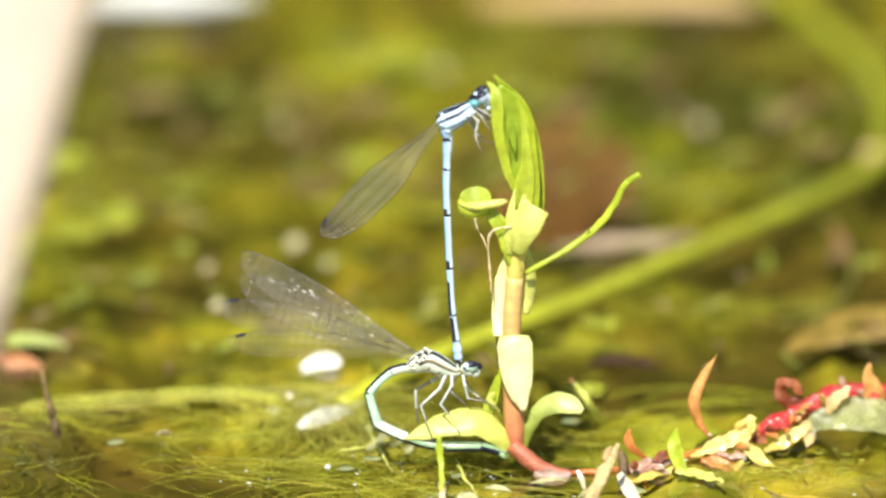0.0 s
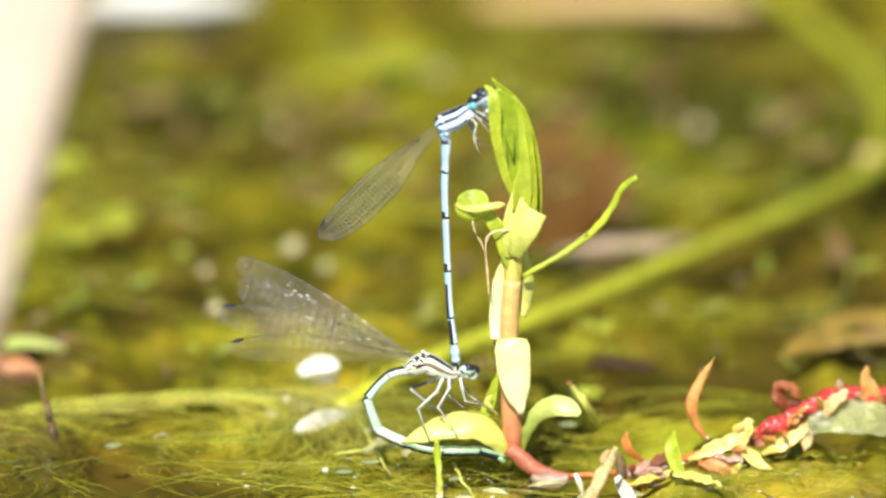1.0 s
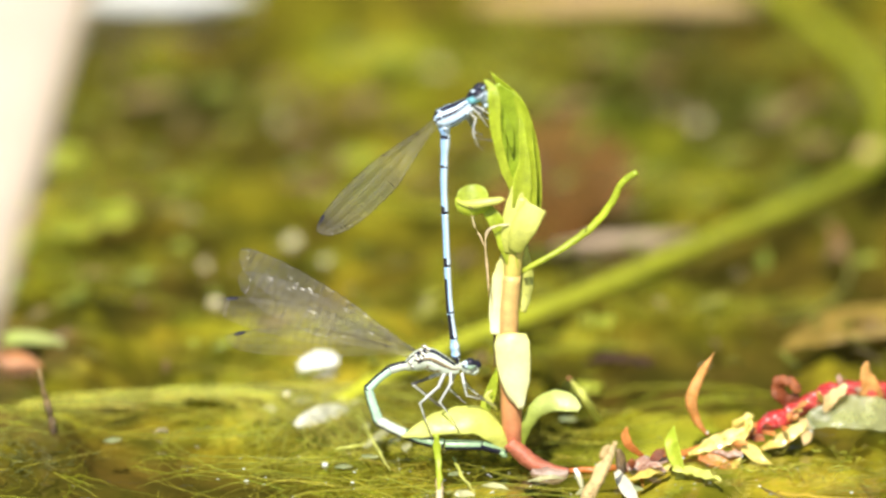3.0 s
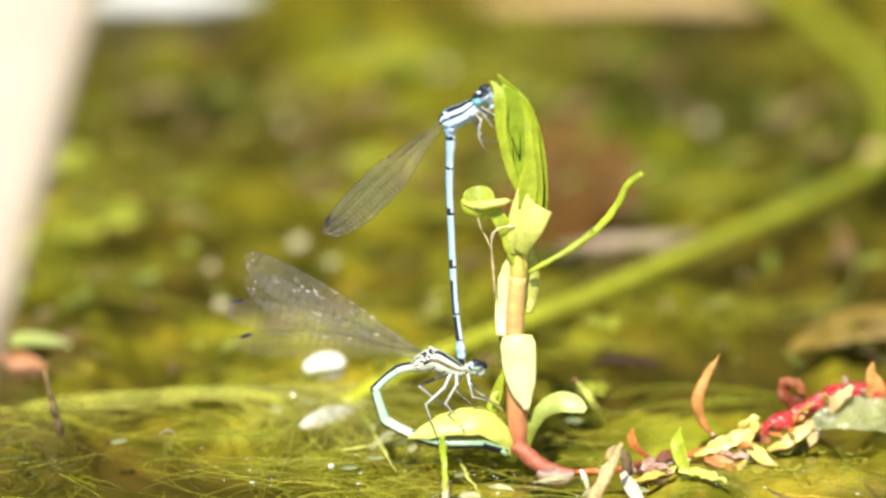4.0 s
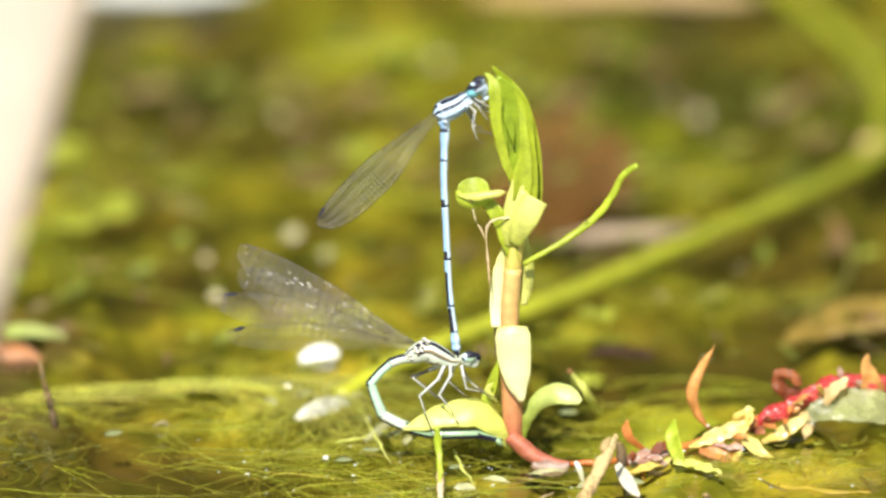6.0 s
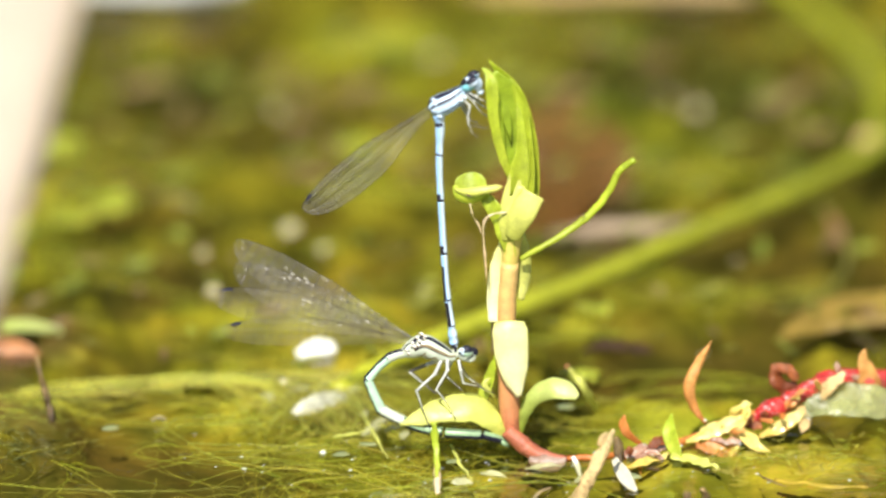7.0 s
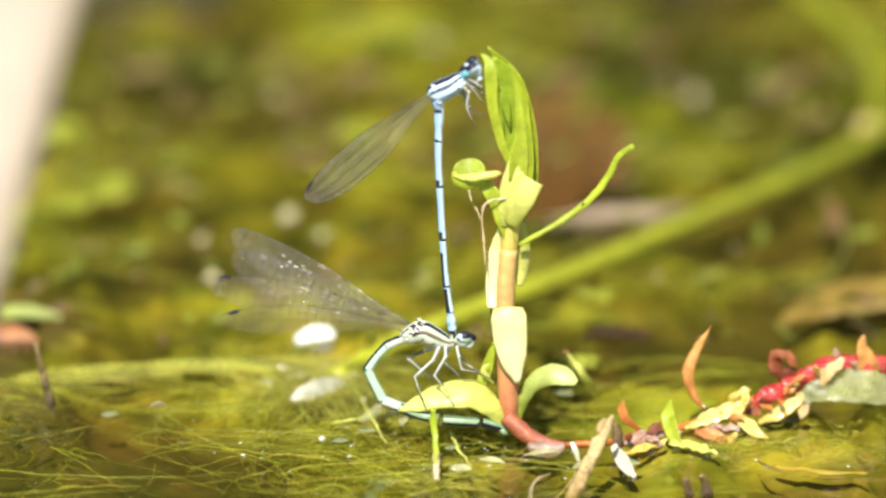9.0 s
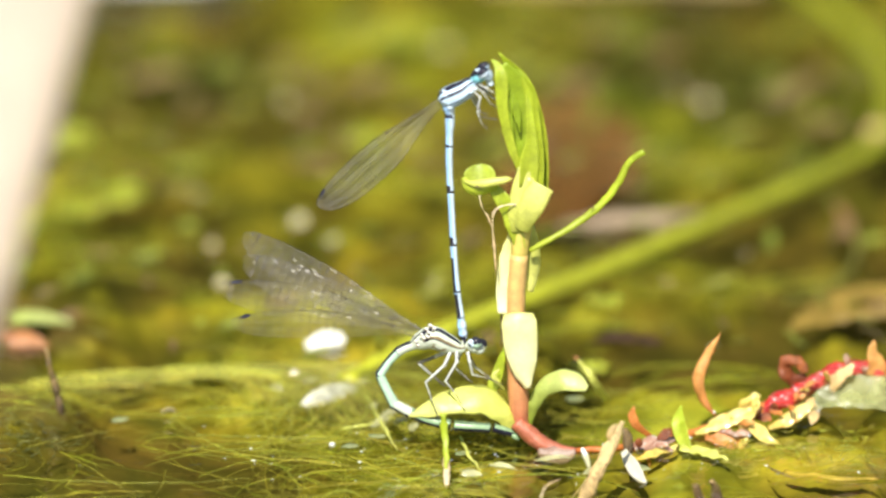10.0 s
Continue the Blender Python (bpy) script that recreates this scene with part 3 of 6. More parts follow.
def build_sprig():
    s = sprig
    part("stem", Geo().sweep([(0.09, 0.00, 1.89), (-0.14, 0.00, 6.26), (-0.35, 0.00, 12.07), (-0.50, 0.00, 17.87), (-0.10, 0.00, 24.37)], [1.1, 1.3, 1.22, 1.16, 1.1], n=30, wob=0.08, tone=(0, 1.0)), STEM_RED, s, "salmon red lower stem")
    part("stem", Geo().sweep([(-0.24, 0.00, 22.19), (0.10, 0.00, 26.53), (0.64, 0.00, 30.12), (1.05, 0.00, 34.43)], [0.98, 1.16, 1.25, 1.2], n=20, wob=0.08), STEM_GREEN, s, "yellow-green upper stem")
    part("stem", Geo().sweep([(-0.41, -1.49, 3.42), (0.97, -1.71, 2.03), (2.62, -2.09, 0.85), (4.69, -2.58, 0.15), (6.89, -2.88, 0.10)], [1.0, 1.1, 1.0, 0.75, 0.42], n=30, wob=0.2, tone=(0, 0.5)), STEM_DARK, s, "dark red stem bending into the water")
    part("runner", Geo().sweep([(6.89, -2.87, 0.24), (10.90, -2.50, 0.26), (16.46, 0.06, 0.13), (22.07, 3.74, 0.42), (27.64, 5.17, 1.62), (30.44, 6.63, 2.59)], [0.4, 0.38, 0.5, 0.55, 0.7, 0.8], n=40, wob=0.2), ORANGE, s, "thin orange red runner")
    # the furled leaves at the top
    part("leaf", leaf([(2.61, 1.40, 31.48), (2.70, 1.60, 35.37), (2.25, 1.80, 39.62), (1.23, 1.60, 43.83), (-0.23, 1.00, 46.87), (-2.64, 0.20, 49.89)], [0.8, 0.95, 1.05, 1.1, 0.9, 0.04], cup=0.3, ref=(-0.35, -1, 0)), LEAF, s)
    part("leaf", leaf([(0.64, 0.80, 34.04), (0.56, 0.90, 37.75), (0.14, 0.80, 42.07), (-0.62, 0.60, 45.70), (-1.99, 0.20, 48.54)], [0.9, 1.8, 2.2, 1.8, 0.3], cup=0.2, ref=(-0.05, -1, 0.1)), LEAF_MID, s)
    part("leaf", leaf([(0.36, -0.20, 34.35), (-0.96, -0.60, 37.84), (-1.86, -1.00, 41.33), (-2.27, -1.30, 44.49), (-2.34, -1.20, 46.96), (-2.68, -0.70, 48.37), (-3.57, -0.30, 49.19)], [0.3, 0.55, 0.6, 0.75, 0.8, 0.5, 0.05], cup=0.3, ref=(0.25, -1, 0.1)), LEAF, s)
    part("leaf", leaf([(0.84, -0.90, 33.27), (1.03, -0.90, 36.51), (1.30, -0.70, 39.30), (1.02, -0.30, 42.76), (0.75, 0.20, 44.75)], [1.1, 1.2, 0.7, 0.45, 0.05], cup=0.3, ref=(0.25, -1, 0)), LEAF, s)
    part("leaf", leaf([(2.08, -0.60, 32.11), (2.13, -0.40, 35.99), (1.85, -0.20, 40.23), (1.16, 0.20, 45.11), (-0.08, 0.40, 47.55)], [0.8, 0.95, 0.9, 0.8, 0.1], cup=0.3, ref=(-0.4, -1, 0)), LEAF, s)
    # two slivers in the darkened green draw the shade inside the furl
    part("leaf", leaf([(-0.07, -0.10, 39.84), (-0.55, -0.20, 42.73), (-1.04, -0.40, 44.94)], [0.1, 0.55, 0.1], cup=0.3, ref=(0.5, -1, 0)), LEAF_SHADED, s)
    part("leaf", leaf([(-0.67, -0.10, 35.90), (-1.03, -0.20, 39.15), (-1.44, -0.30, 42.76), (-1.38, -0.40, 45.65)], [0.1, 0.35, 0.45, 0.1], cup=0.3, ref=(0.6, -1, 0)), LEAF_SHADED, s)
    # sheath leaves at the node
    part("sheath_leaf", leaf([(-0.32, -1.00, 27.42), (-0.12, -1.40, 30.20), (0.22, -1.20, 32.80), (0.82, -0.80, 35.54)], [1.0, 1.35, 1.3, 1.0], thick=0.22, cup=-0.25, rib=0.03), LEAF_YELLOW, s)
    part("sheath_leaf", leaf([(0.09, -1.60, 27.89), (0.63, -2.20, 29.74), (1.58, -2.40, 31.73), (2.68, -2.00, 33.76)], [0.9, 1.35, 1.6, 1.45], thick=0.22, cup=-0.2, rib=0.03, ref=(-0.2, -1, 0.3)), LEAF_YELLOW, s, "pale folded sheath leaf")
    # the curled leaf
    part("petiole", leaf([(0.10, -0.60, 25.27), (-0.59, -0.80, 27.86), (-1.35, -0.80, 30.01), (-2.24, -0.60, 31.74), (-3.61, 0.20, 33.08)], [0.6, 0.95, 1.0, 0.95, 0.6], thick=0.3, wob=0.15, cup=0.25, ref=(-0.2, -1, 0)), LEAF, s)
    part("curled_leaf", leaf([(-4.30, 0.10, 31.96), (-4.64, 0.60, 32.81), (-4.92, 1.10, 33.94), (-5.05, 1.50, 34.83), (-5.12, 1.70, 35.27)], [0.7, 1.75, 1.95, 1.5, 0.5], thick=0.16, cup=0.28, rib=0, wob=0.1, ref=(0, -1, 0.25)), LEAF, s, "round cupped leaf")
    part("curled_leaf", leaf([(-6.84, -0.10, 34.17), (-6.22, -0.90, 33.20), (-4.99, -1.20, 32.87), (-3.62, -0.80, 33.10), (-2.79, -0.20, 33.63)], [0.3, 0.72, 0.75, 0.6, 0.3], thick=0.2, cup=-0.2, rib=0, wob=0.1, ref=(0, -1, -0.1)), LEAF, s, "pale front lip of the cupped leaf")
    part("curled_leaf", leaf([(-6.77, -0.90, 33.92), (-5.13, -1.70, 33.89), (-3.08, -2.00, 34.26), (-1.70, -1.70, 34.46), (-1.09, -1.40, 34.36)], [0.25, 0.5, 0.52, 0.42, 0.15], thick=0.26, cup=-0.25, rib=0.0, wob=0.08, ref=(0, -1, 0.6)), LEAF_YELLOW, s, "rolled pale leaf edge")
    part("speck", Geo().ball((-5.13, -1.90, 33.52), (0.35, 0.1, 0.14), 10, 8, turn=(0, 25, 0)), BROWN, s, "dark speck on the cupped leaf")
    part("rootlet", Geo().sweep([(-0.54, -1.60, 31.27), (-2.25, -2.00, 31.11), (-3.21, -2.00, 30.18), (-3.34, -2.00, 28.02), (-3.07, -2.00, 25.00), (-2.93, -2.00, 22.26)], [0.16, 0.16, 0.13, 0.13, 0.1, 0.04], n=30, seg=6, wob=0.25), ROOT, s)
    part("rootlet", Geo().sweep([(-4.99, -1.00, 32.30), (-4.58, -1.40, 30.71), (-3.89, -1.80, 29.61), (-3.34, -2.00, 28.02)], [0.06, 0.08, 0.08, 0.05], n=20, seg=6, wob=0.2), ROOT, s)
    # the long narrow leaf
    part("narrow_leaf", leaf([(1.20, -0.60, 24.98), (3.60, -0.60, 26.43), (6.69, 0.00, 28.18), (9.77, 0.50, 30.54), (11.82, 0.80, 33.04), (13.18, 0.80, 35.76), (15.02, 0.60, 37.26)], [0.3, 0.36, 0.42, 0.46, 0.46, 0.42, 0.40], thick=0.25, cup=-0.15, wob=0.16, n=36, ref=(0, -1, 0.5)), LEAF, s, "long narrow curved leaf")
    part("speck", Geo().ball((8.80, -0.30, 30.44), (0.22, 0.15, 0.14), 10, 8), BROWN, s, "dark speck on the narrow leaf")
    # leaves folded down along the stem
    part("leaf", leaf([(-0.72, 0.60, 26.63), (-1.34, 0.60, 23.45), (-1.75, 0.30, 19.93), (-1.94, -0.20, 16.77)], [0.7, 1.2, 1.15, 0.8], cup=-0.25), LEAF_PALE, s)
    part("leaf", leaf([(1.48, 1.00, 27.65), (1.76, 1.20, 24.70), (1.70, 1.20, 21.82), (1.29, 0.90, 19.30)], [0.4, 0.8, 0.85, 0.4], cup=-0.25, ref=(0.4, -1, 0)), LEAF_YELLOW, s)
    part("leaf", leaf([(-0.16, -1.50, 17.31), (-0.09, -2.20, 16.26), (0.11, -2.50, 13.61), (0.43, -2.50, 10.72), (0.99, -2.10, 7.87)], [1.9, 2.15, 2.1, 1.6, 0.35], thick=0.22, cup=-0.26, rib=0.03, wob=0.14, ref=(0, -1, 0.15)), LEAF_PALE, s, "pale leaf hanging down over the stem")
    # low leaves at the foot
    part("leaf", leaf([(-0.26, -0.80, 1.58), (-1.93, -1.20, 4.33), (-4.55, -1.20, 6.30), (-8.07, -1.40, 6.15), (-11.03, -1.60, 5.20), (-13.52, -1.40, 3.97)], [0.5, 1.35, 2.0, 1.85, 1.2, 0.08], thick=0.2, cup=-0.22, rib=0.06, wob=0.2, n=34, ref=(0, -0.8, 0.9)), LEAF_YELLOW, s, "low leaf on which the lower damselfly stands")
    part("leaf", leaf([(-3.72, 0.60, 5.92), (-3.03, 0.80, 7.81), (-2.34, 1.00, 9.93), (-1.93, 1.00, 12.10)], [0.5, 0.75, 0.6, 0.1], ref=(-0.5, -1, 0)), LEAF, s)
    part("leaf", leaf([(0.98, 0.00, 1.89), (1.66, -0.40, 4.80), (2.96, -0.80, 7.40), (5.02, -1.20, 8.70), (6.87, -1.60, 8.54), (8.18, -1.80, 7.74)], [0.35, 0.7, 1.1, 1.4, 1.25, 0.5], thick=0.2, cup=-0.2, rib=0.04, n=32, ref=(0.25, -1, 0.75)), LEAF_TIP, s, "low leaf with a whitish tip")
    part("bract", leaf([(-1.93, -0.20, 7.20), (-2.76, -0.50, 8.17), (-3.17, -0.50, 9.05), (-2.48, -0.20, 9.67)], [0.15, 0.32, 0.3, 0.1], n=14, seg=10, wob=0.25), LEAF_YELLOW, s, "small pale dry bract at the stem")
    part("rootlet", Geo().sweep([(-2.29, 0.40, 17.15), (-2.21, 0.20, 14.91), (-2.28, 0.20, 12.37)], [0.1, 0.16, 0.08], n=12, seg=6), BROWN, s)
    part("bract", leaf([(2.27, -3.31, 0.25), (3.64, -3.77, -0.03), (5.36, -4.07, -0.08), (6.74, -3.74, 0.39)], [0.4, 1.0, 0.95, 0.3], thick=0.2, cup=-0.2, wob=0.25, ref=(0, -1, 0.5)), sheer(mat("pinkish wet bract", (0.34, 0.22, 0.16), (0.42, 0.32, 0.25), 0.3, 1.5, 0.2, 0.3, 0.3), 0.35), s, "pinkish translucent bract at the water")
    part("root_tip", Geo().sweep([(7.58, -3.21, 0.58), (8.12, -3.66, -0.51), (8.55, -3.91, -2.17)], [0.22, 0.38, 0.2], n=14, seg=8), WHITE, s, "white root tip")


build_sprig()
part("rootlet", Geo().sweep([(8.55, -3.91, -2.02), (8.08, -8.03, -1.92), (6.79, -12.45, -2.01), (5.38, -16.89, -2.07)], [0.16, 0.12, 0.1, 0.08], n=24, seg=6, wob=0.2), ROOT, sprig)
part("rootlet", Geo().sweep([(2.30, -25.03, 0.30), (2.61, -19.47, 0.40), (3.32, -16.53, 0.40), (4.99, -13.54, 0.10)], [0.1, 0.13, 0.12, 0.06], n=20, seg=6, wob=0.15), ROOT, sprig)


# ---- damselflies ----
def band(cuts):
    """Colour slots round a body: cuts are (turn, slot) from the back, mirrored on both sides."""
    def paint(u, k):
        a = abs(((k - 0.25 + 0.5) % 1.0) - 0.5) * 2
        for lim, slot in cuts:
            if a <= lim:
                return slot
        return cuts[-1][1]
    return paint


def wing(name, root, tip, lead, breadth, parent, film, vein, stigma, seed, bow=0.0, facet=0.01, cell=0.030, cross=0.014, lead_r=0.040, long_r=0.036):
    """A stalked narrow wing from root to tip; lead points to its front edge. Film, a net of veins and the dark mark near the tip."""
    root, tip = np.array(root), np.array(tip)
    ax = tip - root
    ln = np.linalg.norm(ax)
    ax = ax / ln
    up = np.array(lead, float)
    up = unit(up - ax * up.dot(ax))
    nrm = np.cross(ax, up)
    rnd = random.Random(seed)

    def chord(s):
        grow = min(max((s - 0.05) / 0.50, 0.0), 1.0)
        grow = 0.27 + 0.73 * grow * grow * (3 - 2 * grow)
        end = math.sqrt(max(1 - (max(s - 0.64, 0) / 0.36) ** 2.3, 0.0))
        return breadth * grow * end

    def at(s, f):
        c = chord(s)
        y = 0.30 * c - f * c + bow * math.sin(math.pi * s)
        z = 0.10 * math.sin(f * 21 + 1) * min(c, 1) + 0.25 * math.sin(3 * s)
        return root + ax * (ln * s) + up * y + nrm * z

    longs = [0.0, 0.09, 0.19, 0.31, 0.44, 0.57, 0.70, 0.84, 1.0]
    rows = [0.0, 0.05, 0.10]
    while rows[-1] < 0.90:
        rows.append(rows[-1] + cell * rnd.uniform(0.85, 1.15))
    rows += [0.935, 0.955, 0.972, 0.986, 0.995, 0.999]

    def slip(j, i):
        return 0.0 if i in (0, len(rows) - 1) else 0.10 * cell * math.sin(2.1 * j + 1.3 * i + seed)

    # film: one small pane a cell, each a little out of true
    g = Geo()
    for i in range(2 * len(rows) - 2):
        for j in range(2 * len(longs) - 2):
            a, b = rnd.gauss(0, facet), rnd.gauss(0, facet)
            base = len(g.v)
            for ii, jj, k in ((i, j, -a - b), (i, j + 1, -a + b), (i + 1, j + 1, a + b), (i + 1, j, a - b)):
                s = (rows[ii // 2] + rows[(ii + 1) // 2]) / 2
                g.v.append(tuple(at(s, (longs[jj // 2] + longs[(jj + 1) // 2]) / 2) + nrm * k))
                g.t.append(0.5)
            g.f.append((base, base + 1, base + 2, base + 3))
            g.m.append(0)
    w = part(name, g, film, parent, pivot=root, smooth=False)
    v = Geo()
    for j, f in enumerate(longs):
        edge = f in (0.0, 1.0)
        s0 = 0.02 if edge or j == 2 else 0.10 + 0.05 * j
        r = (lead_r if j == 0 else 0.018) if edge else long_r if j < 3 else 0.018
        st = np.linspace(s0, 0.999 if edge else 0.985 - 0.012 * j, 40)
        for a, b in zip(st[:-1], st[1:]):
            v.rod(at(a, f), at(b, f), r)
    for i in range(2, len(rows) - 4):
        for j in range(len(longs) - 1):
            if rows[i] > 0.14 + 0.04 * j and chord(rows[i]) > 0.5 and rnd.random() < 0.93:
                v.rod(at(rows[i] + slip(j, i), longs[j]), at(rows[i] + slip(j + 1, i), longs[j + 1]), cross * (1.3 if j < 2 else 1.0))
    for s, f in ((0.17, 0.19), (0.40, 0.04)):
        v.ball(at(s, f), (0.16, 0.13, 0.13), 8, 6)
    part("vein_net", v, vein, w, "fine dark net of veins", pivot=root)
    if stigma:
        q = Geo()
        q.sweep([at(0.90, 0.05), at(0.925, 0.06), at(0.95, 0.09)], [0.16, 0.24, 0.14], [0.05] * 2, n=8, seg=8, ref=tuple(nrm))
        part("wing_mark", q, BLACK, w, "dark mark near the wing tip", pivot=root)
    return w


def leg(name, pts, parent, thick=0.2):
    """Thigh, shin and foot as one jointed limb with short spines."""
    g = Geo()
    k = len(pts)
    for i in range(k - 1):
        r0, r1 = thick * (1.15 - 0.28 * i), thick * (1.0 - 0.3 * i)
        p, q = np.array(pts[i]), np.array(pts[i + 1])
        mi = 0 if i < k - 2 else 1
        g.sweep([p, (p + q) / 2, q], [max(r0, 0.06), max((r0 + r1) * 0.52, 0.06), max(r1, 0.05)], n=7, seg=12, paint=lambda u, a, mi=mi: 1 if mi or 0.36 < a < 0.64 else 0)
        g.ball(q, (max(r1, 0.06) * 1.2,) * 3, 8, 6, paint=lambda u, a, mi=mi: mi)
        for j in range(4):
            if i:
                c = p + (q - p) * (0.2 + 0.2 * j)
                g.rod(c, c + np.array((0.25, -0.2, -0.25)), 0.025, 0.012, mi=1)
    return part(name, g, [LEG, LEG_DARK], parent, pivot=pts[0])


male = thing("male_damselfly", "sky-blue and black damselfly clinging upright to the leaf tip", "damselfly", (-6.91, 0.00, 44.31))
female = thing("female_damselfly", "pale green and black damselfly held below, abdomen curled under", "damselfly", (-9.79, 0.00, 13.16))
MALE, FEMALE = {}, {}


def build_male():
    m = male
    head = part("head", Geo().ball((-4.61, 0.00, 47.00), (1.25, 1.45, 0.85), turn=(0, -32, 0), paint=lambda u, k: 1 if u < 0.28 else 0), [TEAL, BLACK], m, "blue head with a black crown")
    for y in (-1.30, 1.30):
        part("eye", Geo().ball(deep((-4.19, 0.00, 47.56), y), (0.82, 0.55, 0.62), turn=(0, -32, 0), paint=lambda u, k: 1 if u < 0.42 else 0), [ICE, BLACK], head, "eye, black above and pale blue below")
    part("face", Geo().ball((-3.63, 0.00, 46.87), (0.62, 1.0, 0.85)), ICE, head, "pale blue face")
    part("jaws", Geo().ball((-3.36, 0.00, 45.88), (0.45, 0.6, 0.4)), ICE, head)
    part("eye_spot", Geo().ball((-4.86, -1.05, 47.89), (0.34, 0.3, 0.18)), ICE, head, "pale spot behind the eye")
    for y in (-0.4, 0.4):
        part("antenna", Geo().rod(deep((-3.71, 0.00, 47.81), y), deep((-3.02, 0.00, 48.60), y * 2.5), 0.05, 0.02, 5), BLACK, head)
    part("neck", Geo().sweep([(-5.82, 0.00, 46.17), (-5.27, 0.00, 46.31), (-4.73, 0.00, 46.60)], [0.5, 0.42, 0.45], n=8, seg=10), BLACK, m)
    cuts = band([(0.10, 1), (0.21, 0), (0.33, 1), (0.54, 0), (0.57, 1), (0.70, 0), (0.73, 1), (1.0, 0)])
    part("thorax", Geo().sweep([(-9.31, 0.00, 43.60), (-8.69, 0.00, 44.03), (-7.73, 0.00, 44.45), (-6.71, 0.00, 44.95), (-5.75, 0.00, 45.74), (-5.13, 0.00, 46.17)], [0.8, 1.3, 1.38, 1.3, 0.95, 0.5], [0.8, 1.3, 1.35, 1.25, 0.9, 0.5], wob=0.12, n=30, seg=72, ref=(-0.45, -0.34, 0.9), paint=cuts), [POWDER, BLACK], m, "thorax striped black and pale blue")
    for p, r in (((-8.96, -0.70, 45.17), 0.36), ((-8.69, -1.00, 44.68), 0.34), ((-8.96, -0.90, 43.94), 0.42), ((-8.90, 0.80, 44.72), 0.36), ((-8.28, -0.60, 43.14), 0.6), ((-5.75, -0.90, 45.15), 0.45), ((-5.27, -0.80, 45.48), 0.36)):
        part("wing_base" if r < 0.43 and p[0] < -7 else "leg_base", Geo().ball(p, (r * 0.85, r * 0.85, r * 0.6), 12, 8, turn=(0, 25, 0), paint=lambda u, k: 1 if u > 0.62 else 0), [ICE, BLACK], m)
    # abdomen: ten segments, hanging straight down
    path = spline([(-8.49, 0.00, 43.60), (-8.28, 0.00, 41.60), (-8.38, 0.00, 38.74), (-8.42, 0.00, 35.15), (-8.21, 0.00, 30.12), (-8.00, 0.00, 25.08), (-7.73, 0.00, 20.39), (-7.25, 0.00, 16.42), (-6.90, 0.00, 13.45)], 200)
    cuts_y = [0.0, 0.055, 0.125, 0.285, 0.455, 0.620, 0.780, 0.885, 0.935, 0.975, 1.0]
    rad = [0.76, 0.70, 0.58, 0.45, 0.41, 0.41, 0.42, 0.45, 0.54, 0.53, 0.40]
    plan = [(0.3, 0.0), (0.5, 0.35), (0.30, 0.09), (0.32, 0.10), (0.34, 0.14), (0.26, 0.75), (0.34, 1.0), (0.0, 0.0), (0.0, 0.0), (0.3, 0.6)]
    for i in range(10):
        a, b = int(cuts_y[i] * 199), int(cuts_y[i + 1] * 199)
        pts = path[[a, (2 * a + b) // 3, (a + 2 * b) // 3, b]]
        wide, dark = plan[i]
        ring = 0.0 if i in (0, 7, 8) else 0.03

        def paint(u, k, wide=wide, dark=dark, ring=ring):
            back = abs(((k - 0.25 + 0.5) % 1.0) - 0.5) * 2
            if u > 1 - ring or (u > 1 - dark and back < wide + 0.10) or back < wide * 0.10:
                return 1
            return 0 if back < 0.44 else 2
        r0, r1 = rad[i], rad[i + 1]
        part("abdomen_segment", Geo().sweep(pts, [r0 * 1.02, r0 * 0.97, r1 * 0.97, r1 * 1.08], n=24, seg=24, ref=(-1, -0.35, 0), paint=paint), [BLUE, BLACK, ICE], m)
    for y in (-0.35, 0.35):
        part("clasper", Geo().sweep([deep((-6.90, 0.00, 13.81), y), deep((-6.76, 0.00, 13.16), y * 1.3), deep((-6.97, 0.00, 12.65), y)], [0.2, 0.17, 0.08], n=8, seg=8), BLACK, m)
    # wings folded together over the back
    lead = (-0.68, 0, 0.73)
    for k, t in enumerate(((-23.72, 0.90, 29.42), (-23.74, -0.90, 29.98), (-23.66, 0.40, 29.58), (-23.70, -0.30, 29.80))):
        MALE.setdefault("wings", []).append(wing("wing", (-8.90, 0.30, 44.15), t, lead, 4.4, m, FILM, VEIN, k == 1, 20, 0.3, 0.01, 0.027, 0.015, 0.032, 0.028))
    # legs
    leg("leg", [(-5.54, -0.60, 45.35), (-4.59, -1.30, 44.56), (-4.93, -1.50, 42.77), (-4.38, -1.40, 41.16), (-3.76, -1.20, 40.53)], m, 0.14)
    leg("leg", [(-5.13, -0.50, 45.68), (-4.19, -1.40, 45.16), (-3.23, -1.20, 43.61), (-2.54, -1.00, 43.18)], m, 0.14)
    leg("leg", [(-5.68, 0.60, 44.70), (-4.85, 1.40, 43.17), (-4.78, 0.60, 41.56), (-2.54, -0.40, 41.43)], m, 0.14)
    leg("leg", [(-4.92, 0.50, 45.59), (-3.90, 1.50, 44.43), (-3.08, 1.20, 43.74), (-2.40, 0.80, 43.50)], m, 0.17)
    leg("leg", [(-4.80, -0.40, 46.01), (-3.78, -1.20, 45.67), (-3.09, -1.20, 45.17), (-2.54, -1.10, 44.93)], m, 0.16)
    leg("leg", [(-5.95, 0.70, 44.53), (-5.13, 1.60, 42.82), (-4.58, 1.00, 42.01), (-3.76, 0.50, 41.87)], m, 0.16)


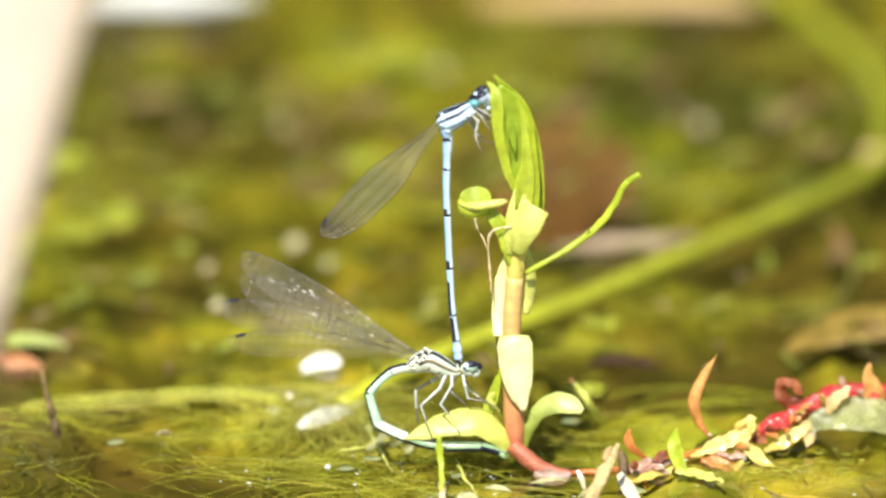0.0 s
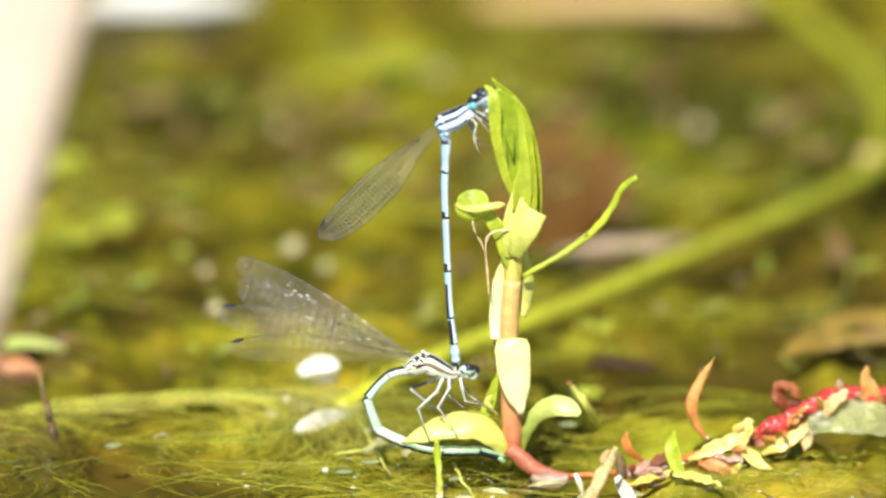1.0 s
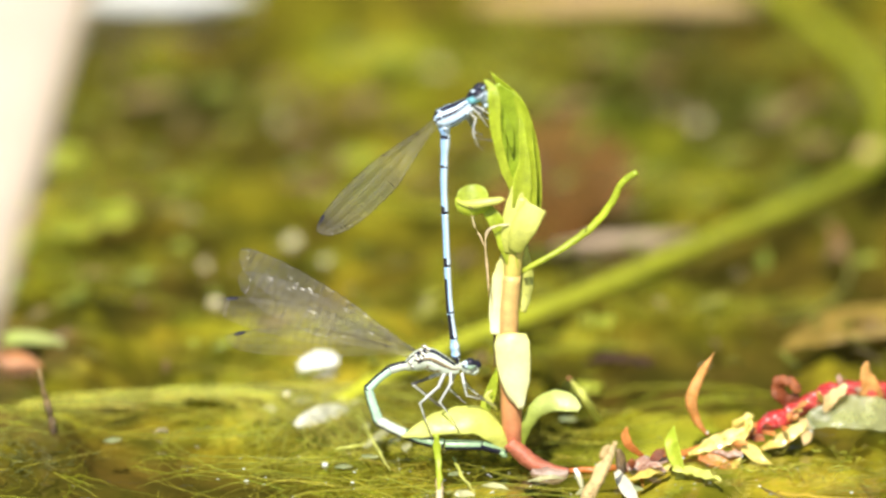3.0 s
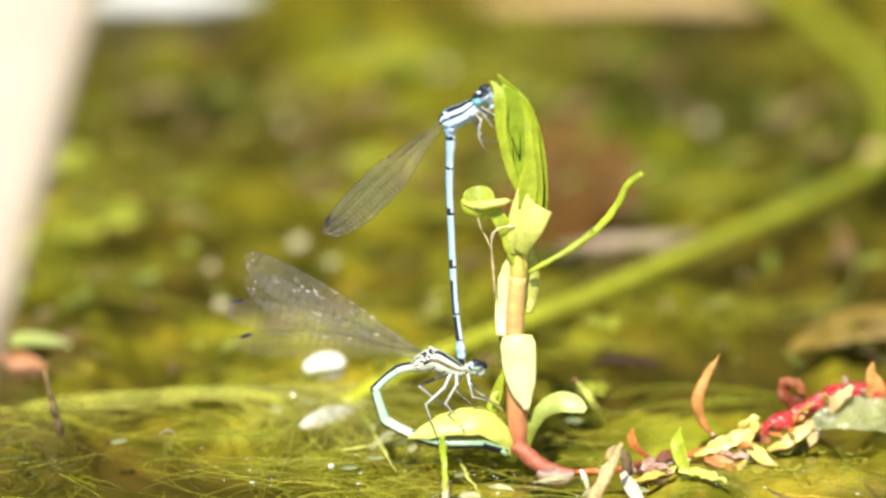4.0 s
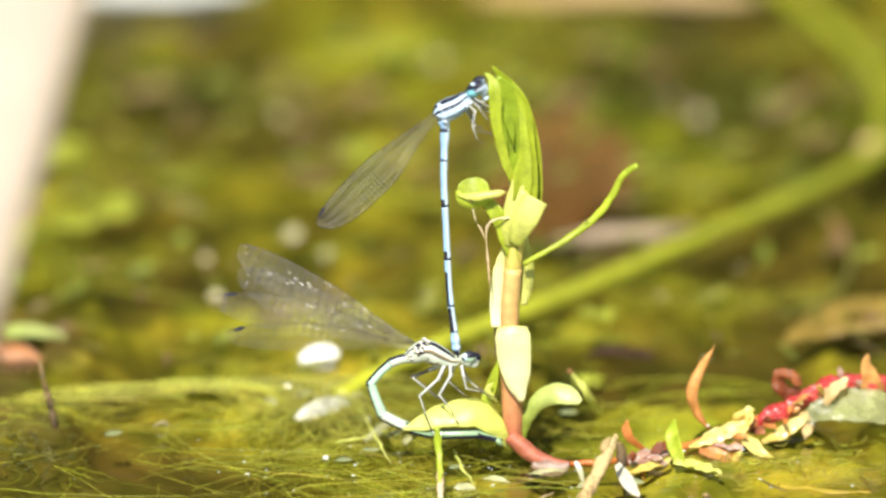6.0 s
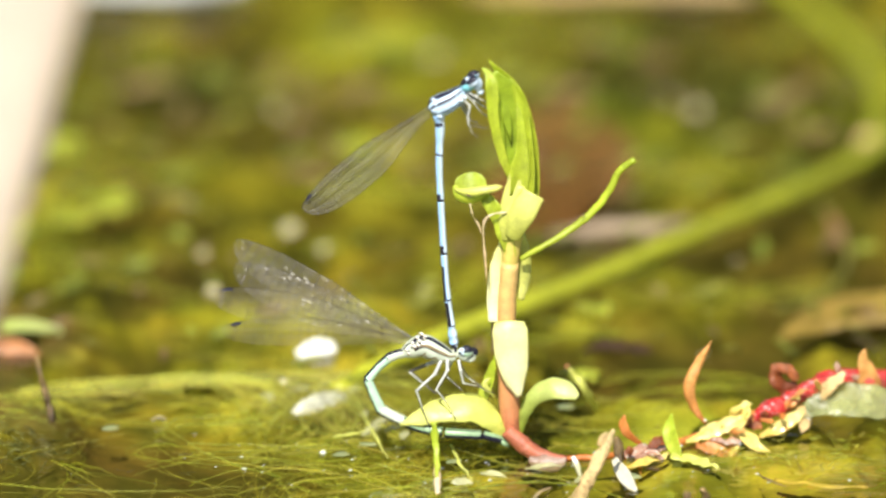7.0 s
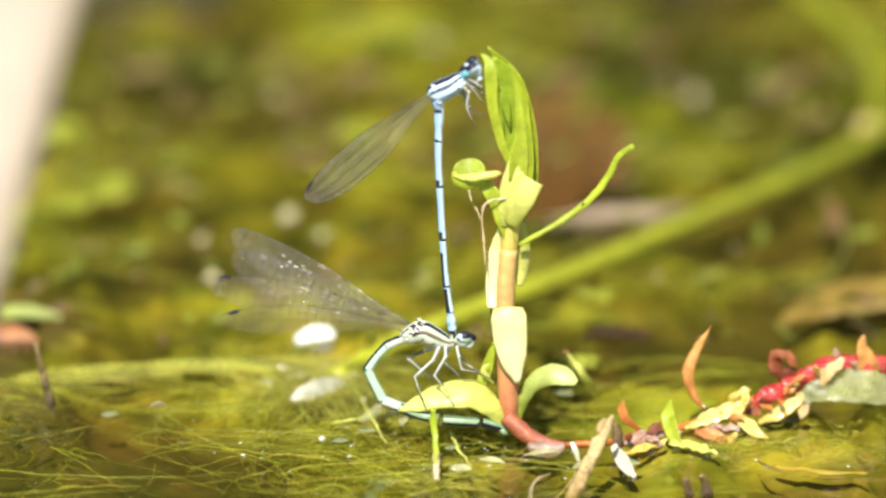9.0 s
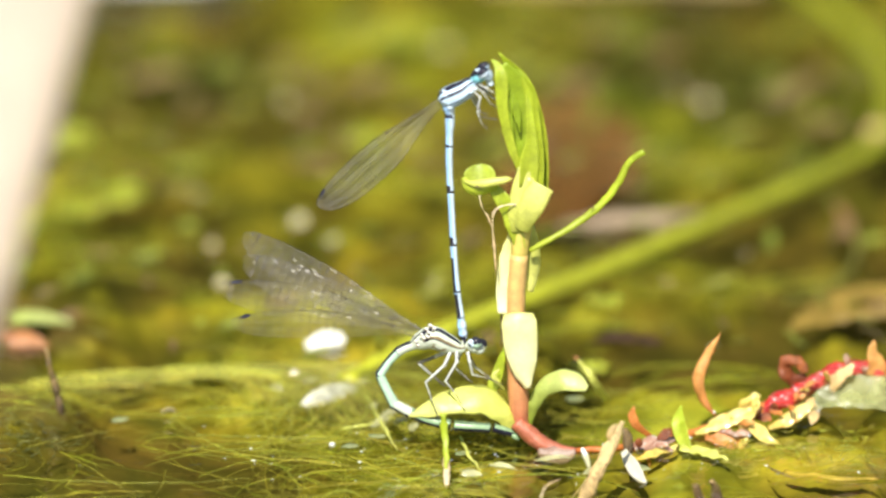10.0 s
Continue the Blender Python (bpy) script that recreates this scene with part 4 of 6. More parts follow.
def build_female():
    f = female
    head = part("head", Geo().ball((-5.59, 0.00, 12.57), (0.95, 1.5, 0.85), paint=lambda u, k: 1 if u < 0.36 else 0), [PALE, BLACK], f, "pale green head with a black crown")
    part("eye", Geo().ball((-5.40, -1.30, 13.36), (0.76, 0.62, 0.74), paint=lambda u, k: 1 if u < 0.50 else 0), [MINT, BLACK], head, "eye, black above and green below")
    part("eye", Geo().ball((-4.70, 1.35, 12.31), (0.7, 0.62, 0.7), paint=lambda u, k: 1 if u < 0.56 else 0), [MINT, BLACK], head, "eye, black above and green below")
    part("face", Geo().ball((-4.97, -0.20, 12.14), (0.7, 0.95, 0.55)), PALE, head, "pale green face")
    part("eye_spot", Geo().ball((-6.01, -1.70, 13.57), (0.36, 0.3, 0.34)), ICE, head, "white spot behind the eye")
    part("eye_spot", Geo().ball((-5.87, -1.75, 13.22), (0.22, 0.2, 0.2)), ICE, head)
    for y in (-0.4, 0.4):
        part("antenna", Geo().rod(deep((-4.77, 0.00, 13.09), y), deep((-4.15, 0.00, 13.66), y * 2.5), 0.05, 0.02, 5), BLACK, head)
    part("neck", Geo().sweep([(-7.18, 0.00, 12.80), (-6.63, 0.00, 12.65), (-5.94, 0.00, 12.57)], [0.7, 0.5, 0.5], n=8, seg=10), PALE, f)
    cuts = band([(0.08, 1), (0.20, 0), (0.29, 2), (0.32, 1), (0.58, 0), (0.61, 2), (0.76, 0), (0.78, 2), (1.0, 0)])
    def side(u, k, base=cuts):
        back = abs(((k - 0.25 + 0.5) % 1.0) - 0.5) * 2
        for at, lean in ((0.34, 0.5), (0.52, 0.45), (0.70, 0.4)):
            if 0.46 < back < 0.95 and abs(u - at - lean * (0.7 - back)) < 0.026:
                return 2
        if u < 0.26 and back > 0.03:
            return 0
        return base(u, k)
    part("thorax", Geo().sweep([(-13.23, 0.00, 12.57), (-12.13, 0.00, 13.16), (-10.69, 0.00, 13.59), (-9.10, 0.00, 12.94), (-7.66, 0.00, 12.36), (-6.69, 0.00, 12.36)], [0.55, 1.15, 1.4, 1.35, 1.0, 0.6], [0.5, 1.15, 1.42, 1.25, 0.85, 0.5], wob=0.06, n=44, seg=56, ref=(0.42, -0.42, 0.9), paint=side), [PALE, BLACK, BRONZE], f, "thorax striped pale green, bronze and black")
    for p in ((-11.99, -0.80, 14.22), (-11.44, -0.70, 14.90), (-10.89, -0.50, 15.28), (-11.72, 0.60, 14.19), (-11.03, 0.60, 14.92), (-12.34, -0.40, 13.65), (-10.48, -0.90, 15.12), (-12.68, -0.70, 13.31), (-11.78, -1.20, 13.91), (-12.20, 0.30, 13.93), (-11.16, -1.10, 14.60), (-11.30, -1.40, 14.13), (-10.68, -0.90, 14.83), (-12.47, -0.90, 12.94)):
        part("wing_base", Geo().ball(p, (0.28, 0.30, 0.22), 10, 8, turn=(0, 30, 0), paint=lambda u, k: 1 if u > 0.46 else 0), [SILVER, BRONZE], f)
    for p in ((-11.7, -1.25, 14.45), (-12.1, -1.1, 13.75), (-11.1, -1.35, 14.35), (-12.5, -0.95, 13.2), (-10.8, -1.15, 14.95), (-11.5, -1.4, 13.7)):
        part("wing_hinge", Geo().ball(p, (0.16, 0.16, 0.13), 8, 6), BLACK, f, "black wing hinge")
    # abdomen: bent in a loop, each straight run keyed on its own
    runs = [
        ([(-12.41, 0.00, 12.80), (-13.79, 0.00, 12.65), (-15.17, 0.00, 12.21)], [0.62, 0.6, 0.62]),
        ([(-15.10, 0.00, 12.29), (-16.55, 0.00, 11.05), (-17.93, 0.00, 9.46)], [0.6, 0.54, 0.6]),
        ([(-17.93, 0.00, 9.54), (-17.45, 0.00, 7.57), (-16.76, 0.20, 5.25)], [0.58, 0.6, 0.68]),
        ([(-16.83, 0.20, 5.40), (-15.18, -0.30, 4.69), (-13.11, -0.90, 3.95)], [0.68, 0.66, 0.66]),
        ([(-13.25, -0.90, 4.02), (-10.82, -1.40, 3.39), (-8.41, -1.70, 3.12)], [0.64, 0.62, 0.62]),
        ([(-8.48, -1.70, 3.12), (-6.21, -1.80, 3.15), (-4.07, -1.60, 3.08)], [0.62, 0.6, 0.58]),
        ([(-4.14, -1.60, 3.16), (-2.76, -1.40, 2.66), (-1.17, -1.00, 2.01)], [0.58, 0.54, 0.4]),
    ]
    for i, (pts, r) in enumerate(runs):
        def paint(u, k, i=i):
            back = abs(((k - 0.25 + 0.5) % 1.0) - 0.5) * 2
            if u > 0.96 and back < 0.45 or back < (0.22 if i > 3 else 0.2) or (i > 3 and 0.62 < back < 0.70):
                return 1
            return 0
        mid = np.array(pts[1])
        c = np.array((-10.14, 0.00, 7.72))
        g = Geo().sweep(pts, r, n=22, seg=24, ref=tuple(unit(mid - c) + np.array((0, -0.35, 0))), paint=paint)
        ob = part("abdomen_segment", g, [[PALE, MINT, MINT, PALE, SAGE, SAGE, SAGE][i], BLACK], f, pivot=pts[0])
        FEMALE.setdefault("runs", []).append(ob)
        FEMALE.setdefault("ends", []).append((pts[0], pts[-1]))
    part("ovipositor", Geo().sweep([(-1.93, -1.30, 2.33), (-1.45, -1.50, 1.89), (-1.04, -1.40, 1.57)], [0.32, 0.34, 0.15], n=10, seg=10), SAGE, FEMALE["runs"][-1], "pale green blunt tip")
    # wings held half open
    root = (-11.72, 0.00, 14.10)
    for k, (t, lead, br) in enumerate((((-33.41, 7.00, 25.29), (0.5, 0.54, 0.7), 4.7), ((-33.53, 4.50, 23.02), (0.4, 0.44, 0.8), 4.8), ((-36.35, -2.00, 21.56), (0.1, 0.4, 1), 4.2), ((-35.11, -4.00, 17.57), (0, 0.3, 1), 3.3))):
        FEMALE.setdefault("wings", []).append(wing("wing", root, t, lead, br, f, FILM_CLEAR, VEIN_PALE if k < 2 else VEIN, k in (2, 3), 40 + k, (0.2, 0.3, 1.1, 1.0)[k], (0.022, 0.024, 0.018, 0.014)[k], 0.046, (0.046, 0.046, 0.034, 0.024)[k], 0.05, 0.024))
    FEMALE["legs"] = [
        leg("leg", [(-8.90, 0.60, 11.59), (-10.14, 1.00, 10.73), (-12.14, 1.20, 9.50)], f, 0.24),
        leg("leg", [(-8.55, -0.90, 11.93), (-9.24, -2.20, 10.76), (-11.51, -2.60, 8.72), (-10.82, -2.80, 6.61), (-9.93, -3.00, 4.06)], f, 0.22),
        leg("leg", [(-7.73, -0.90, 12.01), (-7.73, -2.00, 11.13), (-9.10, -2.40, 8.81), (-8.00, -2.80, 7.49), (-6.70, -3.00, 5.22)], f, 0.22),
        leg("leg", [(-6.35, -0.50, 11.94), (-6.15, -1.40, 10.93), (-5.80, -1.60, 9.40), (-4.28, -1.20, 8.91), (-2.21, -0.80, 7.83)], f, 0.2),
        leg("leg", [(-7.31, 0.70, 11.26), (-8.00, 1.60, 9.37), (-7.17, 1.40, 8.56), (-5.93, 0.60, 7.66)], f, 0.17),
        leg("leg", [(-6.49, 0.60, 11.44), (-5.52, 1.60, 9.37), (-4.54, 1.20, 8.63), (-3.44, 0.60, 8.10)], f, 0.17),
    ]
    FEMALE["shin"] = leg("shin", [(-12.14, 1.20, 9.50), (-12.07, 1.20, 7.32), (-11.93, 1.00, 5.35)], FEMALE["legs"][0], 0.17)


build_male()
build_female()


# ---- the reddened shoot and its leaves ----
shoot = thing("red_shoot", "crimson creeping shoot with yellow and orange leaves lying on the water", "plant", (30.45, 6.63, 1.86))


def build_shoot():
    s = shoot
    part("stem", Geo().sweep([(29.40, 5.90, 1.74), (31.27, 6.63, 2.96), (33.92, 7.36, 3.96), (37.08, 8.82, 5.38), (40.24, 10.27, 6.36), (43.76, 11.00, 5.90), (48.70, 12.46, 5.20)], [0.5, 1.1, 0.95, 1.1, 0.95, 1.2, 1.0], n=90, seg=20, wob=0.55), RED, s, "wet crimson stem")
    part("leaf", leaf([(24.00, 3.71, 2.55), (22.60, 3.71, 4.30), (21.85, 3.71, 7.22), (23.05, 4.07, 10.15), (24.62, 4.44, 12.95)], [0.22, 0.5, 0.74, 0.6, 0.1], thick=0.3, wob=0.22, cup=-0.2, ref=(-0.3, -1, 0)), AMBER, s, "upright curved orange leaf")
    part("leaf", leaf([(21.48, 2.28, 0.54), (23.41, 2.24, 1.43), (25.50, 2.68, 2.16), (27.71, 3.27, 2.84)], [0.15, 0.7, 0.95, 0.8], thick=0.1, cup=0.3, wob=0.5, ref=(-0.2, -1, 0.6), tone=(0.6, 1)), YELLOW, s, "broad yellow leaf")
    part("leaf", leaf([(28.14, 2.74, 0.83), (27.71, 2.97, 2.21), (28.41, 3.41, 3.67), (29.38, 4.00, 5.08)], [0.3, 1.1, 1.2, 0.5], thick=0.1, cup=0.35, wob=0.7, ref=(-0.5, -1, 0.35), tone=(0.5, 1)), YELLOW, s, "folded yellow leaf with a ragged tip")
    part("leaf", leaf([(26.89, 3.56, 3.47), (27.43, 3.27, 4.30), (28.40, 3.41, 4.76)], [0.05, 0.4, 0.3], thick=0.1, n=10, seg=10, wob=0.3), YELLOW, s)
    part("leaf", leaf([(28.12, 2.54, 1.92), (29.23, 2.30, 0.83), (30.47, 1.94, -0.07), (32.13, 1.47, -0.57)], [0.6, 0.85, 0.6, 0.05], wob=0.3, cup=0.4, ref=(0.3, -1, 0.4), tone=(0.3, 1)), YELLOW, s)
    part("leaf", leaf([(24.24, 1.95, 1.24), (26.17, 1.57, 0.78), (28.25, 1.87, 0.83)], [0.2, 0.55, 0.2], thick=0.1, wob=0.5, ref=(0, -0.7, 0.9)), WET, s, "wet pinkish brown leaf")
    part("leaf", leaf([(16.44, -1.02, 0.49), (17.96, -0.32, 1.57), (19.63, 0.41, 1.75)], [0.2, 0.5, 0.15], thick=0.1, wob=0.5, ref=(0.2, -1, 0.4)), RUST, s)
    part("leaf", leaf([(30.54, 4.48, 0.54), (32.50, 5.25, 1.15), (34.45, 5.90, 2.11), (36.13, 6.63, 3.18)], [0.15, 0.75, 0.85, 0.4], wob=0.3, ref=(-0.1, -1, 0.8)), YELLOW, s)
    part("leaf", leaf([(35.64, 6.63, 3.69), (36.13, 6.26, 1.99), (35.86, 5.93, 0.49)], [0.5, 0.7, 0.2], wob=0.3), TAN, s)
    part("leaf", leaf([(16.13, 0.83, 0.74), (14.53, 0.78, 1.93), (13.83, 0.78, 3.24), (13.96, 0.78, 4.55)], [0.2, 0.5, 0.55, 0.15], wob=0.15), ORANGE, s)
    part("leaf", leaf([(20.68, -2.88, 0.10), (19.88, -1.42, 1.64), (19.48, 0.05, 2.97), (19.76, 0.41, 4.82)], [0.5, 0.95, 0.85, 0.1], cup=0.3, ref=(-0.3, -1, 0.1)), LEAF, s, "fresh green leaf standing up")
    part("leaf", leaf([(19.58, -2.51, 0.12), (21.57, -3.24, 0.22), (23.60, -5.07, 0.26), (25.26, -7.27, 0.28)], [0.5, 0.8, 0.7, 0.1], wob=0.5, ref=(0, -0.6, 1)), LEAF_YELLOW, s)
    part("leaf", leaf([(13.39, -1.76, 0.30), (15.40, -1.39, 0.33), (17.49, -0.29, 0.39), (19.23, 0.82, 0.53)], [0.4, 0.9, 0.8, 0.3], wob=0.5, ref=(0, -0.8, 0.8)), WET, s, "wet pinkish brown leaf")
    part("leaf", leaf([(14.01, -5.82, 0.08), (16.03, -4.71, 0.14), (17.78, -2.88, 0.10), (19.55, -1.03, 0.35)], [0.2, 0.6, 0.5, 0.2], wob=0.4, ref=(0, -0.6, 1)), YELLOW, s)
    part("leaf", leaf([(22.71, 1.53, 0.29), (24.65, 1.52, 0.07), (26.52, 1.47, -0.50), (27.43, 2.26, 0.26), (26.89, 2.68, 0.99)], [0.3, 0.9, 0.9, 0.7, 0.2], wob=0.4, ref=(0, -0.8, 0.6)), AMBER, s, "curled orange leaf")
    part("leaf", leaf([(25.47, 0.70, -1.11), (26.86, 1.08, -0.80), (27.90, 1.53, 0.29)], [0.25, 0.5, 0.2], ref=(0, -0.6, 0.9)), YELLOW, s)
    # the rust red curl on top
    part("curl", Geo().sweep([(35.34, 8.82, 5.15), (33.38, 8.52, 5.77), (32.53, 8.38, 7.13), (33.22, 8.38, 8.15), (34.47, 8.52, 7.81), (34.77, 8.67, 6.45)], [0.55, 0.95, 0.9, 0.75, 0.7, 0.35], [0.25] * 2, n=40, wob=0.7, ref=(0.3, -1, 0.5)), RUST, s, "rust red curled leaf")
    part("leaf", leaf([(38.23, 7.72, 4.06), (38.91, 7.50, 5.81), (40.15, 7.65, 6.79), (40.99, 8.09, 7.67)], [0.35, 0.75, 0.8, 0.4], wob=0.5, ref=(-0.4, -1, 0.3)), TAN, s)
    part("leaf", leaf([(44.43, 10.27, 4.90), (43.91, 9.98, 6.60), (43.41, 9.98, 8.43), (43.53, 10.13, 9.99)], [1.35, 1.3, 0.7, 0.1], wob=0.4, ref=(0.2, -1, 0), tone=(0.4, 1.2)), AMBER, s, "amber leaf standing on the stem")
    part("leaf", leaf([(34.06, 7.36, 4.54), (36.71, 7.72, 5.01), (38.23, 8.09, 5.40)], [0.3, 0.7, 0.3], wob=0.3), RUST, s)


def scraps():
    """Small withered leaves that cling along the red stem and the runner."""
    rnd = random.Random(31)
    line = spline([(13.66, -2.13, 0.28), (18.52, -0.65, 0.51), (23.42, 2.30, 0.76), (28.31, 4.44, 1.72), (31.46, 5.90, 3.13), (34.60, 6.92, 4.33), (37.40, 8.09, 5.77), (40.91, 9.54, 6.75), (45.13, 10.64, 6.02)], 60)
    kinds = [ORANGE, WET, AMBER, RUST, AMBER, WET, YELLOW]
    for k in range(22):
        p = line[rnd.randint(0, 59)] + np.array((rnd.gauss(0, 0.5), -0.9 + rnd.gauss(0, 0.5), rnd.uniform(-0.4, 0.7)))
        d = unit(np.array((rnd.gauss(0.4, 0.8), rnd.gauss(-0.2, 0.4), rnd.gauss(0.15, 0.5))))
        ln = rnd.uniform(1.2, 2.4)
        bow = np.array((0, 0, rnd.uniform(-0.2, 0.5)))
        part("withered_leaf", leaf([p, p + d * ln * 0.4 + bow, p + d * ln * 0.75 + bow, p + d * ln], [0.12, rnd.uniform(0.25, 0.5), rnd.uniform(0.2, 0.4), 0.04], thick=0.08, n=12, seg=10, wob=0.3, cup=rnd.uniform(-0.4, 0.4), ref=(rnd.gauss(0, 0.4), -1, rnd.uniform(0, 0.8))), kinds[k % 7], shoot)


build_shoot()
scraps()

part("leaf", leaf([(35.16, 6.26, 2.43), (38.42, 7.07, 3.91), (42.96, 7.80, 4.10), (49.25, 8.52, 2.84)], [0.4, 1.7, 2.3, 1.6], thick=0.14, ref=(0, -1, 0.8), cup=0.1, wob=0.4), sheer(mat("wet grey green leaf", (0.24, 0.27, 0.11), (0.36, 0.37, 0.15), 0.35, 2.5, 0.35, 0.3, 0.3, coat=0.2), 0.5), shoot, "grey-green wet leaf hanging under the red stem")

straw = thing("straw_stub", "broken pale straw stub leaning out of the water", "plant stub", (9.75, -14.67, 2.36))
part("stalk", Geo().sweep([(5.54, -27.28, -2.50), (8.21, -18.34, 0.30), (9.75, -15.04, 2.48), (11.12, -13.56, 4.87), (12.36, -12.45, 7.09)], [0.85, 0.88, 0.82, 0.72, 0.3], [0.6, 0.6, 0.6, 0.5, 0.25], n=34, wob=0.35), STRAW, straw)
part("splinter", Geo().sweep([(10.71, -13.64, 5.33), (11.12, -13.34, 6.38), (11.53, -13.19, 7.05)], [0.45, 0.4, 0.1], [0.2] * 2, n=10, wob=0.2), STRAW, straw)
part("husk", Geo().sweep([(13.35, -4.33, 0.30), (13.13, -4.06, 1.95), (12.79, -3.91, 3.36)], [0.6, 0.65, 0.3], n=14, wob=0.3), BROWN, straw, "dark brown wet husk")
single("petal", leaf([(12.63, -6.48, 1.23), (13.41, -9.46, 0.79), (14.32, -12.44, 0.36), (15.11, -14.68, 0.11)], [0.4, 0.8, 0.75, 0.25], ref=(-0.3, -1, 0.5)), mat("cream petal", (0.62, 0.58, 0.44), (0.72, 0.68, 0.54), 0.35, 1.5, 0.12, 0.3, 0.2), "white petal stuck beside the straw stub", "petal")


single("drowned_stalk", Geo().sweep([(32.10, -8.42, -0.70), (35.46, -10.57, -0.40), (39.53, -11.85, -0.40), (43.34, -10.97, -0.70)], [0.25, 0.55, 0.6, 0.3], [0.12] * 2, n=26, wob=0.25, ref=(0, 0, 1)), mat("drowned yellow stalk", (0.46, 0.34, 0.05), (0.54, 0.41, 0.09), 0.4, 2.5, 0.3, 0.1, 0.4), "flat yellow stalk just under the water", "plant stalk")
single("twig", Geo().sweep([(30.14, -9.46, 0.30), (31.17, -11.75, 0.50), (33.30, -13.83, 0.20)], [0.08, 0.14, 0.08], n=16, seg=8, wob=0.15), BROWN, "short dark twig lying on the weed", "twig")
stub = thing("brown_stub", "dark brown broken stub in the weed, glints added on its tips", "plant stub", (23.35, -18.31, 0.00))
part("stalk", Geo().sweep([(23.69, -21.03, 0.00), (23.54, -16.17, -0.23), (23.26, -16.07, 0.82)], [0.7, 0.6, 0.35], n=14, wob=0.5), BROWN, stub)
part("stalk", Geo().sweep([(21.64, -21.03, 0.00), (21.34, -16.91, -0.19), (21.06, -16.83, 0.65)], [0.45, 0.4, 0.25], n=12, wob=0.4), BROWN, stub)
# pale beads that draw the white glints on both stalk ends
part("tip", Geo().ball((23.19, -16.05, 0.65), (0.3, 0.28, 0.2), 10, 8), STRAW, stub, "pale bead for the white glint on the stub")
part("tip", Geo().ball((20.99, -16.81, 0.41), (0.26, 0.26, 0.2), 10, 8), STRAW, stub, "pale bead for the white glint on the stub")
tip = thing("weed_tip", "pale green weed tip with a pinkish bud afloat", "water weed", (10.76, 17.04, 0.00))
part("stem", leaf([(10.90, 16.60, 0.00), (9.28, 12.46, 3.95), (8.03, 12.46, 5.78), (7.19, 12.46, 6.81)], [0.3, 0.45, 0.3, 0.15], wob=0.2), LEAF_YELLOW, tip)
part("bud", Geo().ball((7.05, 12.46, 6.95), (0.38, 0.35, 0.38), 12, 8), MURK, tip, "pinkish bud")

# ---- water weed in the foreground ----
weed = thing("weed_sprout", "short green water weed sprout with a white foot", "plant", (-9.10, -9.85, 0.00))
part("stem", Geo().sweep([(-8.96, -12.43, 0.30), (-8.96, -10.98, 1.98), (-9.10, -9.50, 4.01), (-9.37, -8.77, 6.87)], [0.25, 0.32, 0.42, 0.4], [0.2] * 2, n=20, wob=0.3, tone=(0.2, 1)), LEAF, weed)
part("foot", Geo().sweep([(-8.90, -15.42, -0.12), (-8.90, -11.66, 0.62), (-8.96, -10.61, 2.14)], [0.3, 0.42, 0.3], n=14, wob=0.3), ROOT, weed, "whitish foot")

for pts in (((-19.35, 21.18, 0.10), (-18.04, 13.94, 0.30), (-16.59, 5.61, 0.30), (-14.96, -2.67, 0.10)), ((-7.30, 2.73, 0.10), (-6.49, -3.47, 0.30), (-4.85, -10.57, 0.10)), ((-21.87, 5.34, 0.10), (-18.83, 6.49, 0.30), (-15.37, 10.14, 0.10))):
    single("weed_stalk", Geo().sweep(pts, [0.12, 0.2, 0.2, 0.08], n=24, seg=8, wob=0.3), LEAF_YELLOW, "thin yellow-green weed stalk lying on the water", "plant stalk", "loose weed stalks")

stalk = thing("brown_stalk", "thin brown stalk standing in dark weed", "plant stalk", (-56.47, 11.10, 0.00))
part("stalk", Geo().sweep([(-56.46, 10.88, -0.00), (-56.72, 11.00, 2.24), (-57.54, 11.37, 5.05), (-58.20, 11.73, 8.59)], [0.5, 0.42, 0.32, 0.25], n=24, seg=8, wob=0.3), BROWN, stalk)
part("tip", Geo().sweep([(-56.99, 10.86, 3.01), (-57.39, 11.07, 4.63)], [0.55, 0.4], n=8, seg=8, wob=0.3), BROWN, stalk)
single("floating_leaf", leaf([(-69.19, 47.80, 0.00), (-64.87, 47.34, 0.60), (-60.56, 46.80, 1.00), (-56.42, 46.87, 0.30)], [0.9, 1.9, 2.0, 1.0], ref=(0, -0.1, 1), cup=0.1), LEAF_TIP, "bright green leaf afloat with a pale tip", "leaf")
single("dead_leaf", leaf([(-67.36, 38.45, 0.20), (-64.55, 39.18, 0.56), (-61.34, 39.18, 0.56), (-58.98, 38.44, -0.09)], [0.6, 1.1, 1.0, 0.3], ref=(0, -1, 0.4)), mat("faded orange leaf", (0.24, 0.085, 0.022), (0.34, 0.14, 0.04), 0.5, 3.0, 0.3, 0.2, 0.3), "orange dead leaf lying on the water", "leaf")


